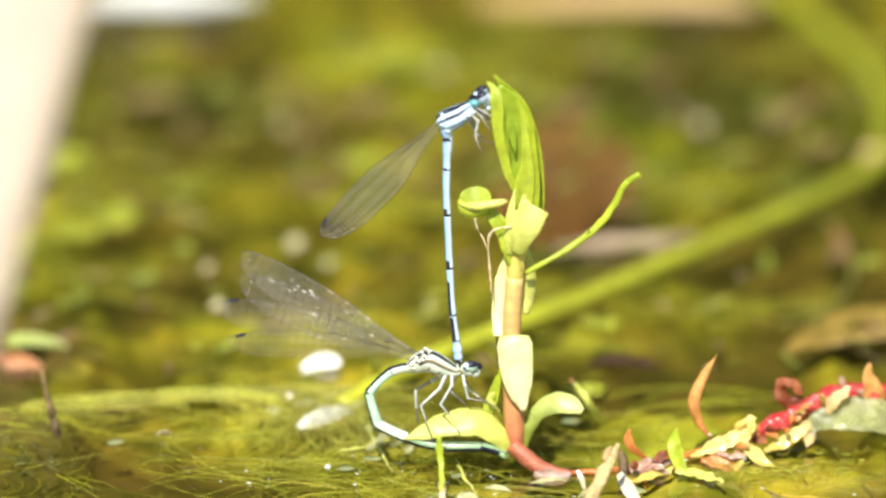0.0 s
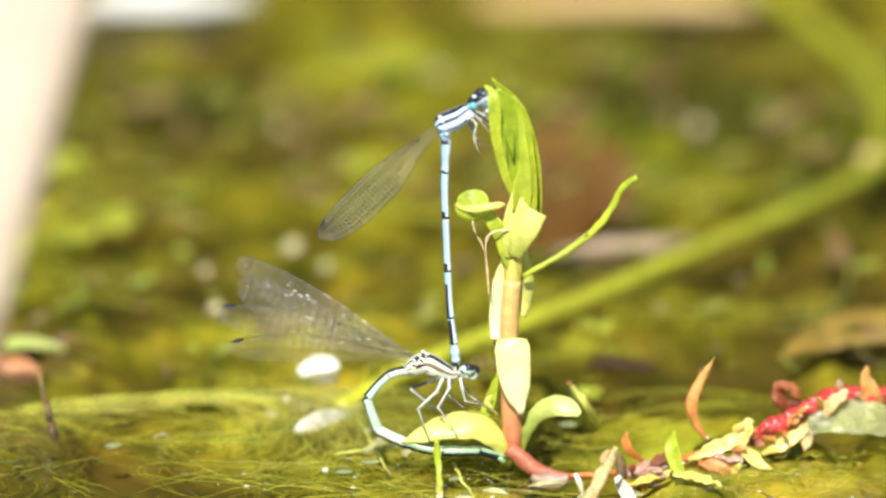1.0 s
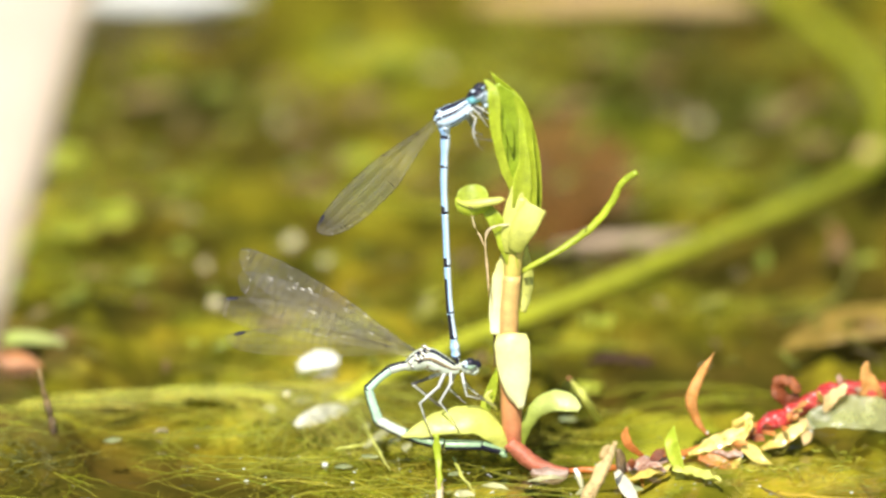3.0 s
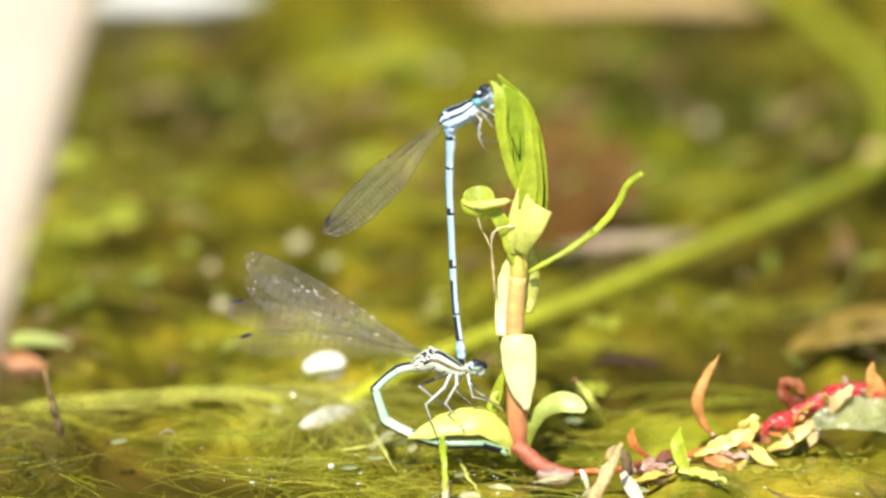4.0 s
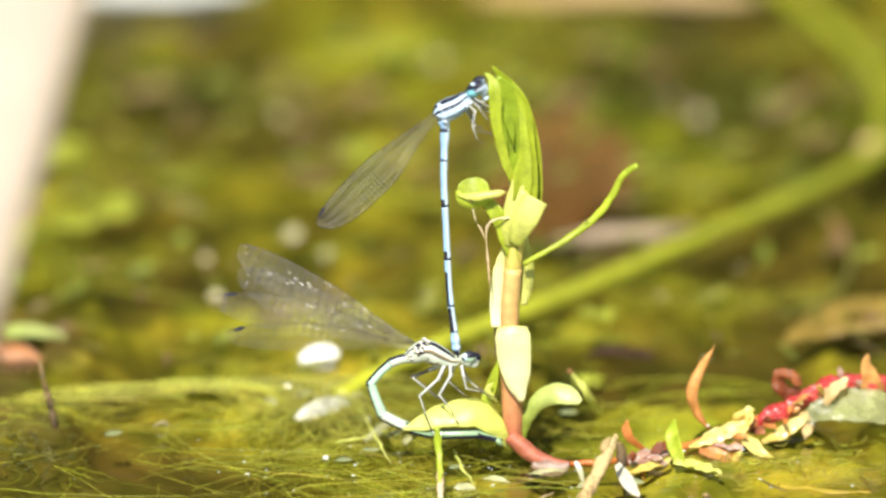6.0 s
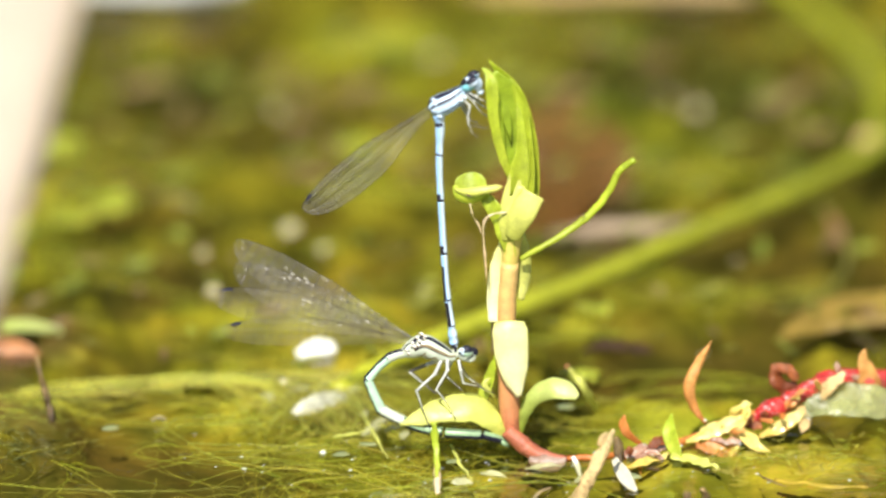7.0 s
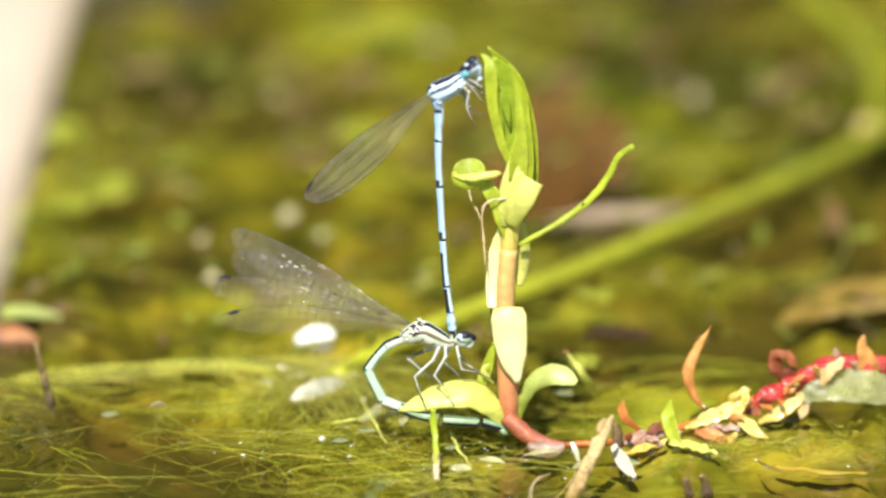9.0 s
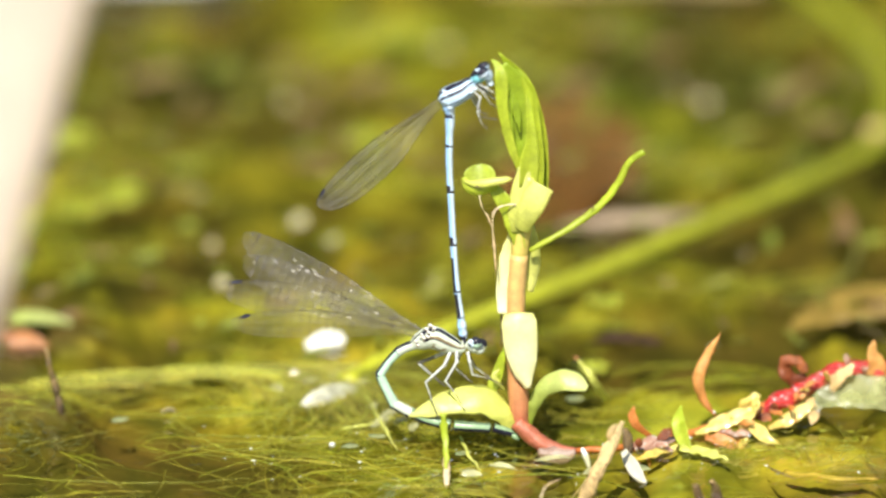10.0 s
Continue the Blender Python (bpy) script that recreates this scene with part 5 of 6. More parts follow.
def filaments():
    """Thread algae combed over the water: fine joined strands, too many to count."""
    rnd = random.Random(5)
    v, f, tone = [], [], []
    def strand(x, y, lift, ang, bend, ln, r, n=12, top=None):
        b, top = len(v), top or rnd.choice((-0.35, -0.25, -0.2, -0.15, 0.25))
        for i in range(n):
            rr = r * (1 - 0.75 * (i / (n - 1)) ** 2)
            ca, sa = math.cos(ang), math.sin(ang)
            low = bed_height(x, y)
            zz = max(min(max(low, -2.2) + 0.9 * lift, top), low + 0.08) + 0.08 * math.sin(i * 1.3)
            for k in range(4):
                a = math.pi / 2 * k
                v.append(((x - sa * rr * math.cos(a)) * MM, (y + ca * rr * math.cos(a)) * MM, (zz + rr * math.sin(a)) * MM))
                tone.append(i / (n - 1))
            x, y = x + ca * ln / n, y + sa * ln / n
            ang += bend + rnd.gauss(0, 0.03)
        for i in range(n - 1):
            for k in range(4):
                p, q = b + i * 4 + k, b + i * 4 + (k + 1) % 4
                f.append((p, q, q + 4, p + 4))

    # locks of strands that run side by side: stretch of pond, how many, thickness, length, how much they curl
    for x0, x1, y0, y1, locks, thick, far, curl in (
            (-40, 8, -24, 23, 24, 0.10, 34, 0.22), (-36, 6, -22, 19, 20, 0.075, 30, 0.28), (-40, 4, -20, 23, 26, 0.22, 30, 0.2), (-66, -44, 4, 26, 10, 0.08, 20, 0.14),
            (8, 66, -26, 19, 16, 0.07, 18, 0.2), (-38, 10, -22, 15, 24, 0.08, 24, 0.3), (-66, 66, 26, 82, 80, 0.22, 26, 0.1), (-75, 75, 82, 205, 60, 0.6, 34, 0.1)):
        for _ in range(locks):
            x, y = rnd.uniform(x0, x1), rnd.uniform(y0, y1)
            if cover_at(x, y) < rnd.uniform(0.0, 0.7) or (-14 < x < 16 and y < 2 and rnd.random() < 0.75):
                continue
            ang = rnd.choice((-1, 0, 1, 2)) * math.pi / 2 + rnd.gauss(0, 0.6) if y < 26 else rnd.gauss(0.2, 0.6) + (math.pi if rnd.random() < 0.5 else 0)
            bend = rnd.gauss(0, curl)
            for _ in range(rnd.randint(3, 9) if thick < 0.2 else rnd.randint(2, 6)):
                strand(x + rnd.gauss(0, 2.6), y + rnd.gauss(0, 2.8), rnd.uniform(0.2, 2.2), ang + rnd.gauss(0, 0.2), bend + rnd.gauss(0, 0.03), far * rnd.uniform(0.5, 1.2), thick * rnd.uniform(0.4, 1.3), top=-rnd.uniform(0.15, 1.6))
    # single long threads on top
    for _ in range(26):
        strand(rnd.uniform(-66, 30), rnd.uniform(-26, 20), 3.0, rnd.gauss(-0.15, 0.6) + (math.pi if rnd.random() < 0.4 else 0), rnd.gauss(0, 0.06), rnd.uniform(14, 38), rnd.uniform(0.045, 0.09), 18, rnd.uniform(-0.12, 0.2))
    # long pale threads that sweep in wide bows over the rest
    for _ in range(22):
        strand(rnd.uniform(-50, -4), rnd.uniform(-20, 14), 3.0, rnd.choice((-1, 1)) * rnd.gauss(1.1, 0.3), rnd.choice((-1, 1)) * rnd.uniform(0.02, 0.10), rnd.uniform(16, 34), rnd.uniform(0.05, 0.09), 22, rnd.uniform(-0.1, 0.12))
    # the mossy tangle under the red shoot
    for _ in range(90):
        c = np.array((35.88, 2.38, 0.00)) + np.array((rnd.uniform(-12, 12), rnd.uniform(-6.5, 6.5), 0))
        strand(c[0], c[1], rnd.uniform(0.3, 2.5), rnd.uniform(0, 6.28), rnd.gauss(0, 0.35), rnd.uniform(1.5, 4), rnd.uniform(0.06, 0.14), 8, rnd.uniform(-0.1, 0.9))
    # threads laid in rings, standing in for the ripple highlights in the open pool
    for k in range(3):
        c, r = np.array((-43.38, 0.43, 0.00)), 2.4 + 1.2 * k
        n = 26
        strand(c[0] + r * rnd.uniform(0.9, 1.05), c[1], 3.0, math.pi / 2 + rnd.gauss(0, 0.1), 2 * math.pi / n * rnd.uniform(0.6, 1.0), 2 * math.pi * r * rnd.uniform(0.5, 0.95), 0.06, n, -rnd.uniform(0.15, 0.6))
    # loose threads over the sodden corner
    for _ in range(24):
        strand(rnd.uniform(-68, -52), rnd.uniform(-19, 8), rnd.uniform(0.2, 0.7), rnd.gauss(0.1, 0.8), rnd.gauss(0, 0.12), rnd.uniform(5, 12), rnd.uniform(0.06, 0.14), top=0.6)
    # loose loops that hang in the clear water
    for k in range(560):
        c = np.array((rnd.uniform(-46, 16) if k < 300 else rnd.uniform(-42, 0), rnd.uniform(-23, 22) if k < 300 else rnd.uniform(-19, 13), 0.0))
        if cover_at(c[0], c[1]) < 0.3 or (-12 < c[0] < 16 and c[1] < 2):
            continue
        r, turn = rnd.uniform(2.5, 13), rnd.gauss(0, 0.5)
        flat = rnd.uniform(0.25, 0.9)
        c[2] = -rnd.uniform(0.2, 1.4) - (r * flat * rnd.uniform(0, 0.9))
        a0 = rnd.uniform(0, 6.28)
        wide = rnd.uniform(0.6, 2.6)
        rr = rnd.choice((0.06, 0.08, 0.09, 0.12, 0.16))
        n, base = 14, len(v)
        for i in range(n):
            g = a0 + wide * i / (n - 1)
            x, y = c[0] + r * math.cos(g) * math.cos(turn), c[1] + r * math.cos(g) * math.sin(turn)
            z = min(c[2] + r * flat * math.sin(g), -0.12)
            for k in range(4):
                q = math.pi / 2 * k
                v.append((x * MM, (y + rr * math.cos(q)) * MM, (z + rr * math.sin(q)) * MM))
                tone.append(1.0)
        for i in range(n - 1):
            for k in range(4):
                p, q = base + i * 4 + k, base + i * 4 + (k + 1) % 4
                f.append((p, q, q + 4, p + 4))
    # the crest of combed threads: they run along it, then fan down to the near side
    p, q = np.array((-65.0, 19.6, 0.00)), np.array((-26.84, 29.11, 0.00))
    for k in range(210):
        u = rnd.uniform(-0.05, 1.0)
        rise = 0.4 + 1.1 * math.sin(math.pi * min(max(u, 0.0), 1.0) ** 0.7)
        a = p + (q - p) * u + np.array((0, rnd.gauss(0, 0.6), rise * rnd.uniform(0.4, 1.0)))
        b = a + np.array((rnd.uniform(4, 11), rnd.uniform(0.7, 3.5) * (1 - u), 0.6 * rnd.random()))
        fan = u > 0.6 and rnd.random() < 0.75
        c = b + (np.array((rnd.uniform(3, 14), -rnd.uniform(3, 24), 0)) if fan else np.array((rnd.uniform(4, 10), rnd.uniform(-1.4, 2.8), 0)))
        c[2] = rnd.uniform(-1.0, 0.15) if fan else b[2] * 0.6
        r, n, base = rnd.uniform(0.06, 0.2), 14, len(v)
        for i in range(n):
            w = i / (n - 1)
            x, y, z = a * (1 - w) ** 2 + b * 2 * w * (1 - w) + c * w * w
            for k4 in range(4):
                t4, rr = math.pi / 2 * k4, r * (1 - 0.6 * w * w)
                v.append((x * MM, (y + rr * math.cos(t4)) * MM, (z + rr * math.sin(t4)) * MM))
                tone.append(0.5 + 0.5 * w)
        for i in range(n - 1):
            for k4 in range(4):
                s0, s1 = base + i * 4 + k4, base + i * 4 + (k4 + 1) % 4
                f.append((s0, s1, s1 + 4, s0 + 4))
    # a sheaf that bends round from the crest's end towards the low leaf
    for k in range(70):
        a = np.array((rnd.gauss(-24, 3.0), rnd.gauss(25, 2.2), rnd.uniform(-0.2, 0.5)))
        c = np.array((rnd.uniform(-36, -10), rnd.uniform(-6, 12), -rnd.uniform(0.1, 1.0)))
        b = (a + c) / 2 + np.array((rnd.gauss(2.5, 4.0), rnd.gauss(0, 2.0), 0.6))
        r, n, base = rnd.uniform(0.06, 0.15), 16, len(v)
        for i in range(n):
            w = i / (n - 1)
            x, y, z = a * (1 - w) ** 2 + b * 2 * w * (1 - w) + c * w * w
            for k4 in range(4):
                t4, rr = math.pi / 2 * k4, r * (1 - 0.5 * w * w)
                v.append(((x + rr * math.cos(t4)) * MM, y * MM, (z + rr * math.sin(t4)) * MM))
                tone.append(1.0)
        for i in range(n - 1):
            for k4 in range(4):
                s0, s1 = base + i * 4 + k4, base + i * 4 + (k4 + 1) % 4
                f.append((s0, s1, s1 + 4, s0 + 4))
    me = bpy.data.meshes.new("thread_algae")
    me.from_pydata(v, [], f)
    me.materials.append(ALGA)
    me.polygons.foreach_set("use_smooth", np.full(len(f), True))
    me.attributes.new("tone", "FLOAT", "POINT").data.foreach_set("value", np.array(tone, np.float32))
    tagged(new("thread_algae", me), "yellow-green thread algae combed over the water", "algae", kind="stuff")


filaments()


def moss():
    """The dull tangle round the foot of the brown stalk: short fine joined strands."""
    rnd = random.Random(8)
    v, f, tone = [], [], []
    for _ in range(170):
        c = np.array((-60.35, 3.03, 0.00)) + np.array((rnd.gauss(0, 4.0), rnd.gauss(0, 5.0), 0))
        h = 2.0 * math.exp(-((c[0] + 60.35) / 5) ** 2) * rnd.random() ** 1.5
        p = np.array((c[0], c[1], h - 0.8))
        d = unit(np.array((rnd.gauss(0, 1), rnd.gauss(0, 0.6), rnd.gauss(0.1, 0.5))))
        base, n, r = len(v), 5, rnd.uniform(0.04, 0.10)
        for i in range(n):
            for k in range(3):
                q = 2.094 * k
                v.append(((p[0]) * MM, (p[1] + r * math.cos(q)) * MM, (p[2] + r * math.sin(q)) * MM))
                tone.append(i / (n - 1))
            p = p + d * rnd.uniform(0.3, 0.7)
            d = unit(d + np.array((rnd.gauss(0, 0.5), rnd.gauss(0, 0.4), rnd.gauss(-0.1, 0.4))))
        for i in range(n - 1):
            for k in range(3):
                s, t = base + i * 3 + k, base + i * 3 + (k + 1) % 3
                f.append((s, t, t + 3, s + 3))
    me = bpy.data.meshes.new("moss")
    me.from_pydata(v, [], f)
    me.materials.append(MOSS)
    me.polygons.foreach_set("use_smooth", np.full(len(f), True))
    me.attributes.new("tone", "FLOAT", "POINT").data.foreach_set("value", np.array(tone, np.float32))
    tagged(new("moss", me), "dull grey-green moss tangle round the brown stalk", "moss", kind="stuff")


moss()
single("pale_leaf", leaf([(-26.72, 14.4, 0.10), (-24.51, 16.5, 0.50), (-22.08, 18.9, 0.55), (-19.50, 21.6, 0.20)], [0.5, 1.25, 1.2, 0.2], ref=(0, -0.6, 0.8), cup=0.15, wob=0.3), sheer(mat("bleached leaf", (0.76, 0.74, 0.60), (0.58, 0.57, 0.36), 0.16, 2.0, 0.3, 0.2, 0.5, coat=0.6), 0.3), "pale grey-green leaf afloat among the algae", "leaf")
single("pale_leaf", leaf([(-29.76, 22.69, -0.40), (-27.96, 24.76, -0.20), (-26.02, 27.00, -0.20), (-23.78, 28.06, -0.40)], [0.2, 0.6, 0.7, 0.2], ref=(0, -0.35, 1), cup=0.15, wob=0.5), GREY_LEAF, "small pale yellow leaf just under the water", "leaf")
single("white_blossom", leaf([(-26.44, 38.44, -0.17), (-25.09, 38.47, 0.57), (-23.18, 38.84, 0.82), (-21.77, 38.82, 0.49)], [0.5, 0.95, 1.0, 0.4], ref=(-0.2, -1, 0.6), thick=0.4, wob=0.2), WHITE, "bright white petal lying on the algae", "petal")


for k, (p, turn) in enumerate((((-20.70, -1.31, 0.15), 10), ((-17.41, 2.73, 0.10), -20), ((-6.90, -3.74, 0.10), 35), ((6.98, 17.41, 0.10), 0), ((-49.09, 8.97, 0.20), 15), ((14.78, -9.30, 0.10), -10))):
    d = np.array((math.cos(radians(turn)), math.sin(radians(turn)), 0)) * 1.1
    q = np.array(p)
    single("floating_leaflet", leaf([q - d, q - d * 0.3, q + d * 0.4, q + d], [0.2, 0.75, 0.7, 0.1], thick=0.08, n=12, seg=12, ref=(0, 0, 1), cup=0.06, wob=0.2), GREY_LEAF, "small pale grey-green leaflet afloat", "leaf", "pale leaflets on the pond")


# pale glossy film that supplies white highlights among the threads
JELLY = sheer(mat("wet algal film", (0.50, 0.50, 0.24), (0.62, 0.60, 0.34), 0.14, 1.6, 0.25, 0.3, 0.9, coat=0.8), 0.45)


def films():
    """Small wet films of alga added among the threads, tilted between sun and camera to glint."""
    rnd = random.Random(17)
    spots = [(-28, 26), (-26, 23), (-23, 25.5), (-21, 19), (-24, 20.5), (-18, 14), (-16, 11), (-14, 9), (-30, 21), (-20, 22.5), (-13, 6.5), (-17, 8), (-2, -9), (4, -6), (-6, -12), (9, -11)]
    for x, y in spots:
        a, ln, w = rnd.gauss(0.7, 0.5), rnd.uniform(1.2, 2.6), rnd.uniform(0.3, 0.6)
        d = np.array((math.cos(a), math.sin(a), 0)) * ln
        q = np.array((x, y, 0.05))
        single("algal_film", leaf([q - d, q - d * 0.3 + (0, 0, 0.25), q + d * 0.4 + (0, 0, 0.3), q + d], [0.1, w, w * 0.8, 0.05], thick=0.06, n=12, seg=10, ref=(SUN_TO.x, SUN_TO.y - 1.2, SUN_TO.z + 0.5), cup=rnd.uniform(-0.3, 0.3), wob=0.3), JELLY, "thin wet yellowish film of alga, added and tilted to glint", "algae", "wet films among the algae")


films()


# ---- behind: floating stems, drowned leaves, reed ----
floating = thing("floating_weed", "long yellow-green weed stem floating on the water", "water weed", (21.63, 81.40, -0.00))
part("stem", Geo().sweep([(-21.6, 23.9, -0.35), (-14.5, 36.2, -0.10), (-5.25, 48.9, 0.00), (4.16, 61.0, 0.10), (14.48, 74.17, 0.20), (27.58, 92.65, 0.20), (38.17, 106.81, 0.20), (48.91, 124.60, 0.20), (56.69, 140.17, 0.20)], [1.2, 1.4, 1.4, 1.35, 1.25, 1.25, 1.3, 1.35, 1.35], n=60, wob=0.3, ref=(0, 0, 1), tone=(1, -0.2)), FLOAT_STEM, floating)
part("node", Geo().ball((48.71, 128.93, 0.40), (1.6, 1.5, 1.2)), TAN, floating, "swollen tan node")
floating = thing("floating_weed", "thick yellow-green weed stem floating further out", "water weed", (45.59, 179.73, 0.00))
part("stem", Geo().sweep([(34.84, 215.11, 0.40), (40.12, 200.08, 0.60), (44.27, 187.01, 0.80), (48.28, 172.40, 0.70), (50.66, 157.54, 0.60), (50.96, 141.91, 0.50), (49.24, 129.00, 0.30)], [1.5, 1.5, 1.5, 1.5, 1.5, 1.5, 1.4], n=50, wob=0.4, ref=(0, 0, 1), tone=(0.4, 0)), FLOAT_STEM, floating)
single("drowned_leaf", leaf([(3.05, 91.88, -1.00), (6.18, 110.16, -0.50), (8.25, 128.00, -0.50), (6.98, 150.58, -1.00)], [4, 9, 9, 3], ref=(0, 0, 1), wob=1.0, cup=0.05), MURK, "reddish brown drowned leaf under the water", "leaf")
single("twig", Geo().sweep([(5.94, 86.85, 0.20), (12.95, 88.76, 0.60), (18.84, 89.25, 0.60), (24.10, 93.47, 0.20)], [0.7, 1.2, 1.2, 0.5], n=30, wob=0.5, ref=(0, 0, 1)), PINKISH, "pinkish grey twig afloat", "twig")
single("dead_leaf", leaf([(34.40, 45.79, -0.50), (39.26, 51.21, -0.30), (45.18, 56.32, -0.30), (54.01, 62.48, -0.40)], [0.5, 4.0, 7.8, 5.6], thick=0.1, ref=(-0.05, 0.05, 1), wob=0.5, cup=0.05), sheer(mat("soaked tan leaf", (0.36, 0.25, 0.07), (0.42, 0.29, 0.09), 0.5, 4.0, 0.3, 0.2, 0.4), 0.12), "tan dead leaf afloat", "leaf")
curl = thing("curled_stem", "thin curled green weed stem with a withered orange tip", "plant stalk", (35.82, 57.75, 0.00))
part("stem", Geo().sweep([(34.36, 56.54, 0.00), (38.83, 60.30, 0.30), (42.64, 67.99, 0.50), (44.16, 77.54, 0.50), (43.75, 84.87, 0.50)], [0.2, 0.3, 0.35, 0.4, 0.4], n=40, seg=8, wob=0.2, ref=(0, 0, 1)), mat("dull drowned stem", (0.12, 0.13, 0.012), (0.14, 0.12, 0.02), 0.5, 4.0, 0.3, 0.0, 0.3), curl)
part("tip", leaf([(43.71, 81.17, 0.50), (43.11, 88.21, 0.60), (42.49, 96.67, 0.50)], [0.5, 1.0, 0.4], ref=(0, 0.1, 1), wob=0.4), mat("withered tip", (0.17, 0.075, 0.02), (0.20, 0.10, 0.03), 0.6, 4.0, 0.4, 0.1, 0.4), curl, "withered orange tip")
single("drowned_leaf", leaf([(8.98, 39.87, -0.20), (11.45, 40.31, 0.10), (14.71, 40.31, 0.10), (18.17, 39.87, -0.20)], [0.5, 1.7, 1.8, 0.5], ref=(0, 0, 1), wob=0.5), mat("black drowned leaf", (0.030, 0.016, 0.008), (0.045, 0.024, 0.012), 0.5, 3.0, 0.4, 0.0, 0.3, spec=0.2), "dark brown drowned leaf at the surface", "leaf")

reed = thing("reed", "broad bleached dead reed leaning out of the pond", "reed", (-83.02, -115.83, -4.26))
part("blade", leaf([(-83.85, -115.83, -6.38), (-75.75, -115.83, 21.23), (-68.94, -115.83, 44.51), (-63.40, -115.83, 63.50), (-57.25, -115.83, 84.52), (-48.74, -115.83, 113.85)], [7.0, 7.4, 7.6, 7.6, 7.6, 7.6], thick=1.2, ref=(-0.05, -1, 0.1), cup=-0.12, rib=0.02, wob=0.3), CREAM, reed)
part("sheath", leaf([(-88.34, -117.79, -6.39), (-79.71, -117.79, 21.25), (-73.00, -117.79, 42.43), (-69.22, -117.79, 57.21), (-67.11, -117.79, 67.75)], [3.2, 4.6, 4.9, 4.0, 0.8], thick=0.5, ref=(-0.2, -1, 0), cup=-0.25, rib=0.02, wob=0.3), mat("yellowing reed sheath", (0.48, 0.50, 0.16), (0.54, 0.52, 0.24), 0.55, 6.0, 0.15, 0.2, 0.3), reed, "yellow-green sheath round the foot")
single("reed_piece", leaf([(-60.00, 204.99, 0.50), (-52.73, 200.98, 1.00), (-44.82, 201.55, 1.00), (-36.19, 206.70, 0.50)], [3.5, 6.3, 6.3, 2.8], thick=0.8, ref=(0, 0, 1), wob=0.5), WHITE, "bleached white dead reed piece afloat", "reed")
single("reed_piece", leaf([(-3.58, 203.86, 0.00), (8.30, 201.34, 0.40), (20.21, 202.48, 0.40), (35.29, 202.72, 0.00)], [2.8, 5, 5, 2.1], thick=0.8, ref=(0, 0, 1), wob=0.5), TAN, "tan dead reed piece afloat", "reed")


def clump(at, size, seed, label):
    """A small rosette of water weed leaves just above the water."""
    rnd = random.Random(seed)
    t = thing("weed_clump", label, "water weed", at, "weed clumps on the pond")
    for k in range(15):
        a = k * 2.4 + rnd.uniform(-0.3, 0.3)
        r = size * rnd.uniform(0.7, 1.15)
        h = size * rnd.uniform(0.2, 0.75)
        d = np.array((math.cos(a), math.sin(a), 0))
        p = np.array(at, float)
        part("leaf", Geo().sweep([p, p + d * r * 0.5 + (0, 0, h), p + d * r + (0, 0, h * 0.7)], [0.12 * size, 0.3 * size, 0.05 * size], [0.18] * 2, n=10, seg=8, ref=(0, 0, 1)), WEED, t)


CLUMPS = [
    ((-59.53, 121.24, 0.00), 4.5), ((-51.69, 97.33, 0.00), 4.0), ((-19.68, 123.80, 0.00), 3.5), ((11.36, 54.07, 0.00), 2.6), ((8.86, 26.62, 0.00), 2.6),
    ((-16.12, 168.75, 0.00), 4.0), ((-57.11, 93.62, 0.00), 3.2),
]
for i, (p, size) in enumerate(CLUMPS):
    clump(p, size, 100 + i, "small yellow-green water weed clump on the water")


def scum():
    """Small bits of weed and dead leaf that lie on the water behind: one thing each, on a few shared meshes."""
    rnd = random.Random(23)
    for name, count, material, label, group in (
            ("weed_bit", 150, SCRAP_GREEN, "small bit of dull green weed afloat", "weed bits on the pond"),
            ("leaf_bit", 75, SCRAP_BROWN, "small bit of brown dead leaf afloat", "dead leaf bits on the pond")):
        kinds = []
        for k in range(count):
            y = 34 + 150 * rnd.random()
            x, size = rnd.uniform(-66, 58) * (1 + y / 1600), 1 + y / 150
            m = pose(x * MM, y * MM, rnd.uniform(-0.1, 0.4) * MM, 0, 0, rnd.uniform(0, 360))
            if k < 6:
                w, d, h = rnd.uniform(0.25, 0.7), rnd.uniform(0.7, 2.2), rnd.uniform(-0.1, 0.8)
                g = Geo().sweep([(-d, 0, 0), (0, 0, 0.3), (d, rnd.uniform(-0.4, 0.4), h)], [0.3 * w, w, 0.1 * w], [0.12] * 2, n=8, seg=8, ref=(rnd.gauss(0, 0.3), -0.3, 1), wob=0.2)
                c = single(name, g, material, label, "weed", group, pivot=(0, 0, 0))
                c.matrix_basis = m
                kinds.append(c)
            else:
                c = copy_thing(kinds[k % 6], m)
            c.scale = (size, size, size)


scum()


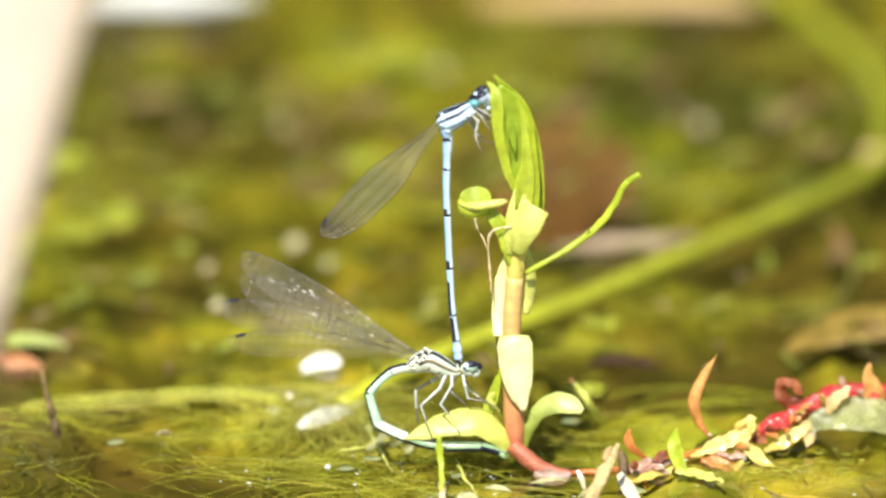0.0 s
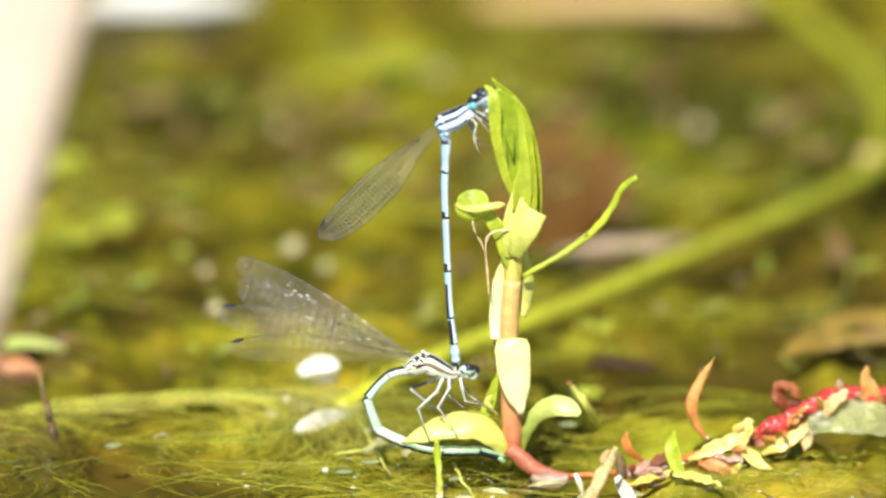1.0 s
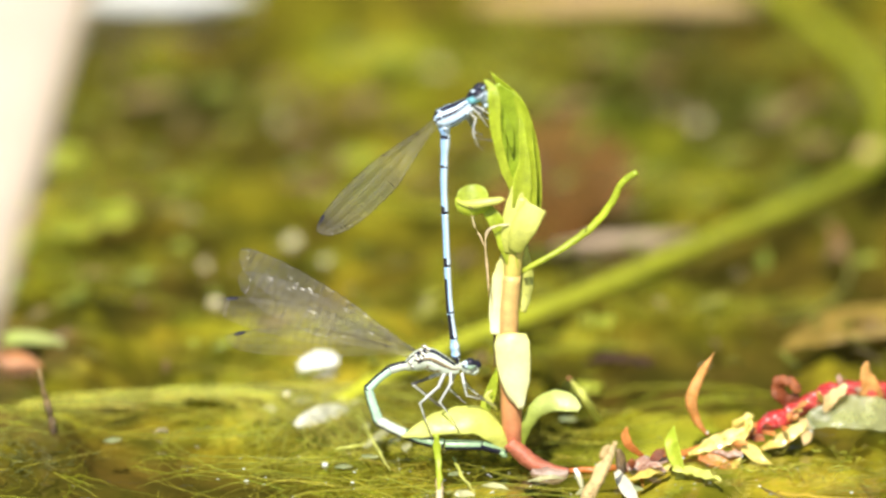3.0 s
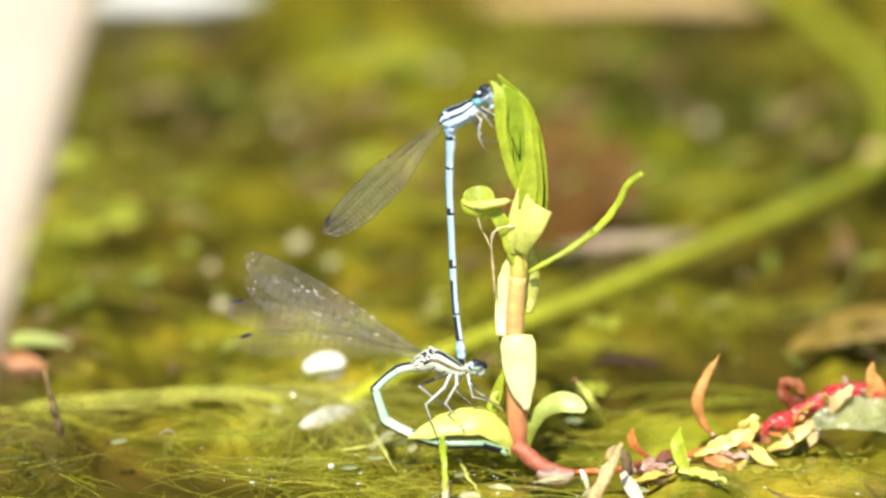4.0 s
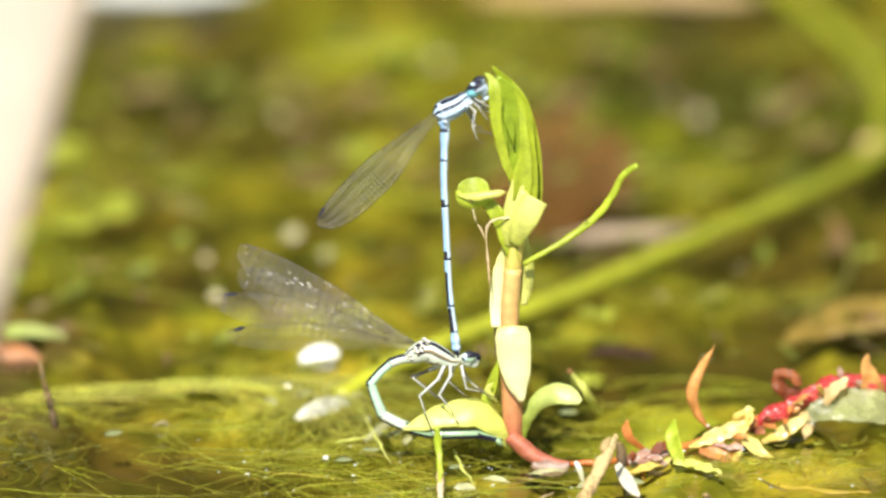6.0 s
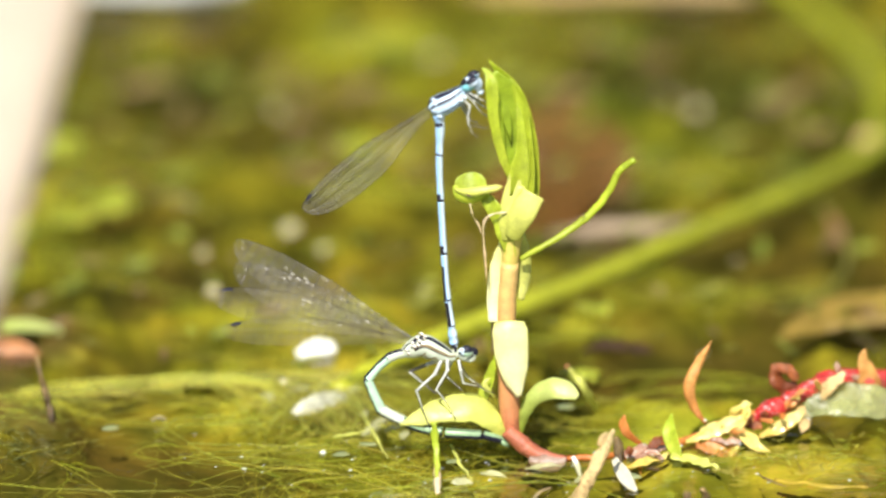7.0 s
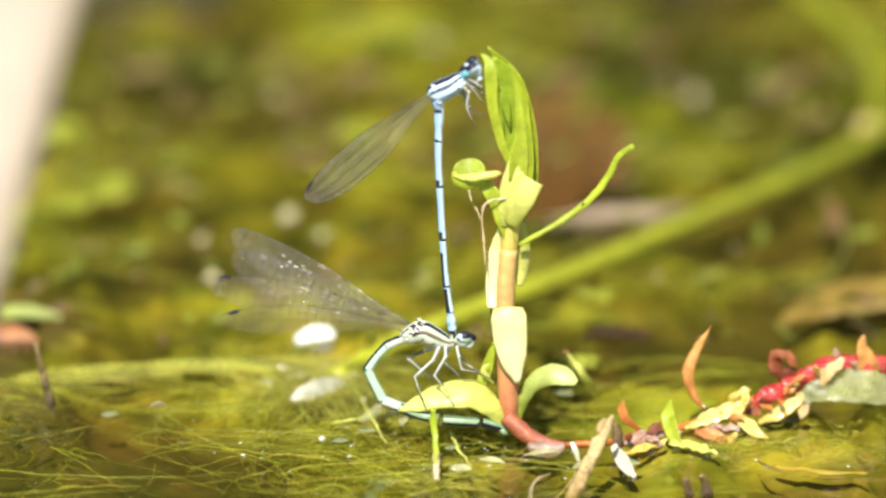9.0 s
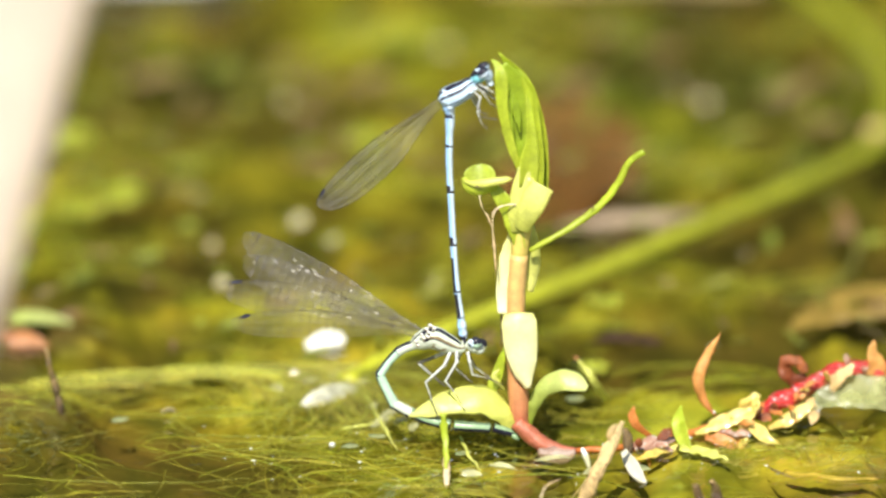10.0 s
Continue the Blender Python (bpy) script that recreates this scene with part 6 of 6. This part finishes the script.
def glint_flecks():
    """Small cream flecks put where the far water glints, one object each on a shared mesh."""
    g = leaf([(-0.9, 0, 0.1), (-0.3, 0, 0.45), (0.4, 0, 0.5), (1.0, 0, 0.2)], [0.3, 0.75, 0.8, 0.2], n=10, seg=10, ref=(0, -0.5, 1), wob=0.1)
    first = single("floating_fleck", g, FLECK, "small cream fleck standing in for a blurred glint", "petal", "cream flecks on the pond", pivot=(0, 0, 0))
    spots = [(25.98, 143.30, 0.00), (-28.0, 89.5, 0.00), (-10.3, 62.0, 0.00), (19.31, 64.17, 0.00), (-41.40, 101.04, 0.00), (29.68, 76.09, 0.00), (-19.89, 152.58, 0.00), (-23.76, 81.40, -0.00), (-39.46, 79.47, 0.00), (-37.68, 63.46, 0.00),
             (-9.13, 168.75, 0.00), (-30.51, 143.30, 0.00), (22.69, 149.91, 0.00), (-30.94, 71.78, 0.00), (-43.25, 11.75, 0.00), (24.61, 37.93, 0.00)]
    for i, p in enumerate(spots):
        m = pose(p[0] * MM, p[1] * MM, p[2] * MM, 0, 0, 40 * i) @ Matrix.Scale(0.7 + 0.25 * (i * 7 % 5) / 4 + (p[1] > 84) * 0.3, 4)
        if i == 0:
            first.matrix_basis = m
        else:
            c = copy_thing(first, m)
            c.scale = m.to_scale()


glint_flecks()


def glint_drops():
    """Bubbles and beads on the algae, whitened and added in place of wet glints."""
    g = Geo().ball((0, 0, 0.1), (0.42, 0.42, 0.34), 14, 10)
    first = single("bubble", g, GLINT_DROP, "whitish bubble standing in for a wet glint", "bubble", "bubbles on the algae", pivot=(0, 0, 0))
    rnd = random.Random(11)
    for i in range(96):
        x, y = (rnd.gauss(-14, 16), rnd.gauss(-4, 9)) if i % 3 else (rnd.gauss(24, 14), rnd.gauss(-5, 7))
        s = rnd.uniform(0.13, 0.26) if i % 7 else rnd.uniform(0.35, 0.55)
        c = copy_thing(first, pose(x * MM, y * MM, 0.02 * MM, 0, 0, rnd.uniform(0, 360)))
        c.scale = (s * rnd.uniform(1.0, 1.8), s, s * 0.6)
    # beads on the shoot's wet leaves and red stem, added for the highlights there
    for p, s in (((23.83, 2.68, 3.19), 0.8), ((32.22, 6.04, 4.10), 0.9), ((28.10, 1.41, 0.55), 0.7), ((20.83, -1.86, 1.43), 0.7), ((14.34, -2.58, 0.15), 0.6), ((36.66, 5.61, 2.35), 0.7), ((25.87, 0.65, 0.22), 0.6), ((33.49, 6.34, 3.27), 0.6), ((33.9, 6.75, 4.75), 0.9), ((37.1, 8.1, 6.25), 0.8), ((40.2, 9.6, 7.2), 0.9), ((31.3, 5.9, 3.75), 0.8), ((35.6, 7.3, 5.3), 0.7)):
        c = copy_thing(first, pose(p[0] * MM, p[1] * MM, p[2] * MM))
        c.scale = (0.6 * s, 0.6 * s, 0.6 * s)
    first.location = Vector((-22.92, -0.43, 0.00)) * MM


glint_drops()


# ---- what moves ----
TIMES = (0.0, 1.0, 2.5, 4.0, 5.5, 7.0, 8.0, 9.0, 10.0)
# how far each bend of the lower abdomen strays from its first place, across and up
BEND_1 = ((0, 0), (0.10, -0.04), (0.07, 0), (0.20, 0.07), (0.14, -0.07), (0.28, -0.14), (0.14, -0.35), (0.20, -0.42), (0.28, -0.42))
BEND_2 = ((0, 0), (0.10, -0.32), (0.07, 0.14), (0.20, 0.35), (0.40, 0.07), (0.42, -0.21), (0.48, -0.42), (0.62, -0.70), (0.76, -0.70))
BEND_3 = ((0, 0), (0.34, -0.35), (0.20, 0), (0.28, 0.35), (0.62, -0.07), (0.96, -0.07), (0.90, -0.42), (1.45, -0.70), (1.45, -0.42))
BEND_4 = ((0, 0), (0.07, -0.20), (-0.14, 0.14), (-0.14, 0.35), (-0.14, 0.21), (0.07, 0.21), (-0.14, 0.14), (-0.14, 0.21), (-0.07, 0.14))
BEND_5 = ((0, 0), (0.07, -0.20), (0.14, -0.14), (-0.28, 0.28), (-0.42, 0.50), (0.42, -0.14), (0.42, -0.21), (0.42, -0.28), (0.42, -0.28))
BEND_6 = ((0, 0), (0.14, -0.20), (0.28, -0.21), (-0.42, 0.28), (-0.70, 0.70), (0.70, -0.42), (0.76, -0.50), (0.83, -0.63), (0.90, -0.63))
BEND_7 = ((0, 0), (0.28, -0.20), (0.55, -0.28), (-0.55, 0.28), (-0.96, 0.85), (1.10, -0.50), (1.17, -0.70), (1.31, -0.85), (1.38, -0.78))


def turned(ob, rows):
    """Key ob about its own pivot: seconds, shift across and up in millimetres, turn in degrees that lifts what points to -x."""
    at = ob.matrix_basis.translation.copy()
    walk(ob, [(t, Matrix.Translation(at + Vector((dx * MM, 0, dz * MM))) @ Matrix.Rotation(radians(a), 4, "Y")) for t, dx, dz, a in rows])


def motions():
    turned(male, [(0, 0, 0, 0), (1, 0.12, 0.04, 0.2), (2.5, 0.07, 0.08, 0.1), (5.5, -0.07, 0.05, -0.1), (6.6, -0.2, 0.05, -0.4), (6.8, -0.38, 0.08, -0.8), (8.5, -0.36, 0.06, -0.7), (10, -0.28, 0.12, -0.6)])
    flick = ((24, 3), (7, 0), (15, 2), (4, 1))
    for w, (wide, late) in zip(MALE["wings"], flick):
        turned(w, [(0, 0, 0, 0), (2.5, 0, 0, 0.2), (5.5, 0, 0, 0.3), (6.4, 0, 0, 1), (6.65, 0, 0, wide + 4), (6.8, 0, 0, 0.7 * wide + 5), (6.9, 0, 0, 6), (7.0, 0, 0, 5.6), (8.0, 0, 0, 5.6), (9.0, 0, 0, 4.3), (10, 0, 0, 3.3)])
    turned(female, [(0, 0, 0, 0), (1, -0.03, 0, 0), (2.5, 0.2, 0, 0), (5, 0.2, 0.05, 0), (5.5, 0.08, 0.05, 0), (7, 0.06, 0.08, 0), (8.5, -0.04, 0.08, 0), (10, 0.06, 0.1, 0)])
    for w in FEMALE["wings"]:
        turned(w, [(0, 0, 0, 0), (1, 0, 0, -0.7), (2, 0, 0, -0.7), (2.5, 0, 0, 0.1), (4, 0, 0, -0.5), (5.5, 0, 0, -1.0), (7, 0, 0, -1.2), (8, 0, 0, -2.4), (9, 0, 0, -2.0), (10, 0, 0, -1.5)])
    bends = [((0, 0),) * 9, BEND_1, BEND_2, BEND_3, BEND_4, BEND_5, BEND_6, BEND_7]
    for i, ob in enumerate(FEMALE["runs"]):
        a0, b0 = FEMALE["ends"][i]
        rows = []
        for t, (ax, az), (bx_, bz_) in zip(TIMES, bends[i], bends[i + 1]):
            d0 = (b0[0] - a0[0], b0[2] - a0[2])
            d1 = (d0[0] + bx_ - ax, d0[1] + bz_ - az)
            rows.append((t, ax, az, math.degrees(math.atan2(d0[1], d0[0]) - math.atan2(d1[1], d1[0]))))
        turned(ob, [(t, x, z, (a + 180) % 360 - 180) for t, x, z, a in rows])
    turned(FEMALE["legs"][0], [(0, 0, 0, 0), (0.35, 0, 0, 0), (0.55, 0, 0, 9.5), (1.0, 0, 0, 9.5), (4, 0, 0, 7), (10, 0, 0, 7)])
    turned(FEMALE["shin"], [(0, 0, 0, 0), (0.35, 0, 0, 0), (0.55, 0, 0, -55), (1.0, 0, 0, -55), (10, 0, 0, -52)])


motions()
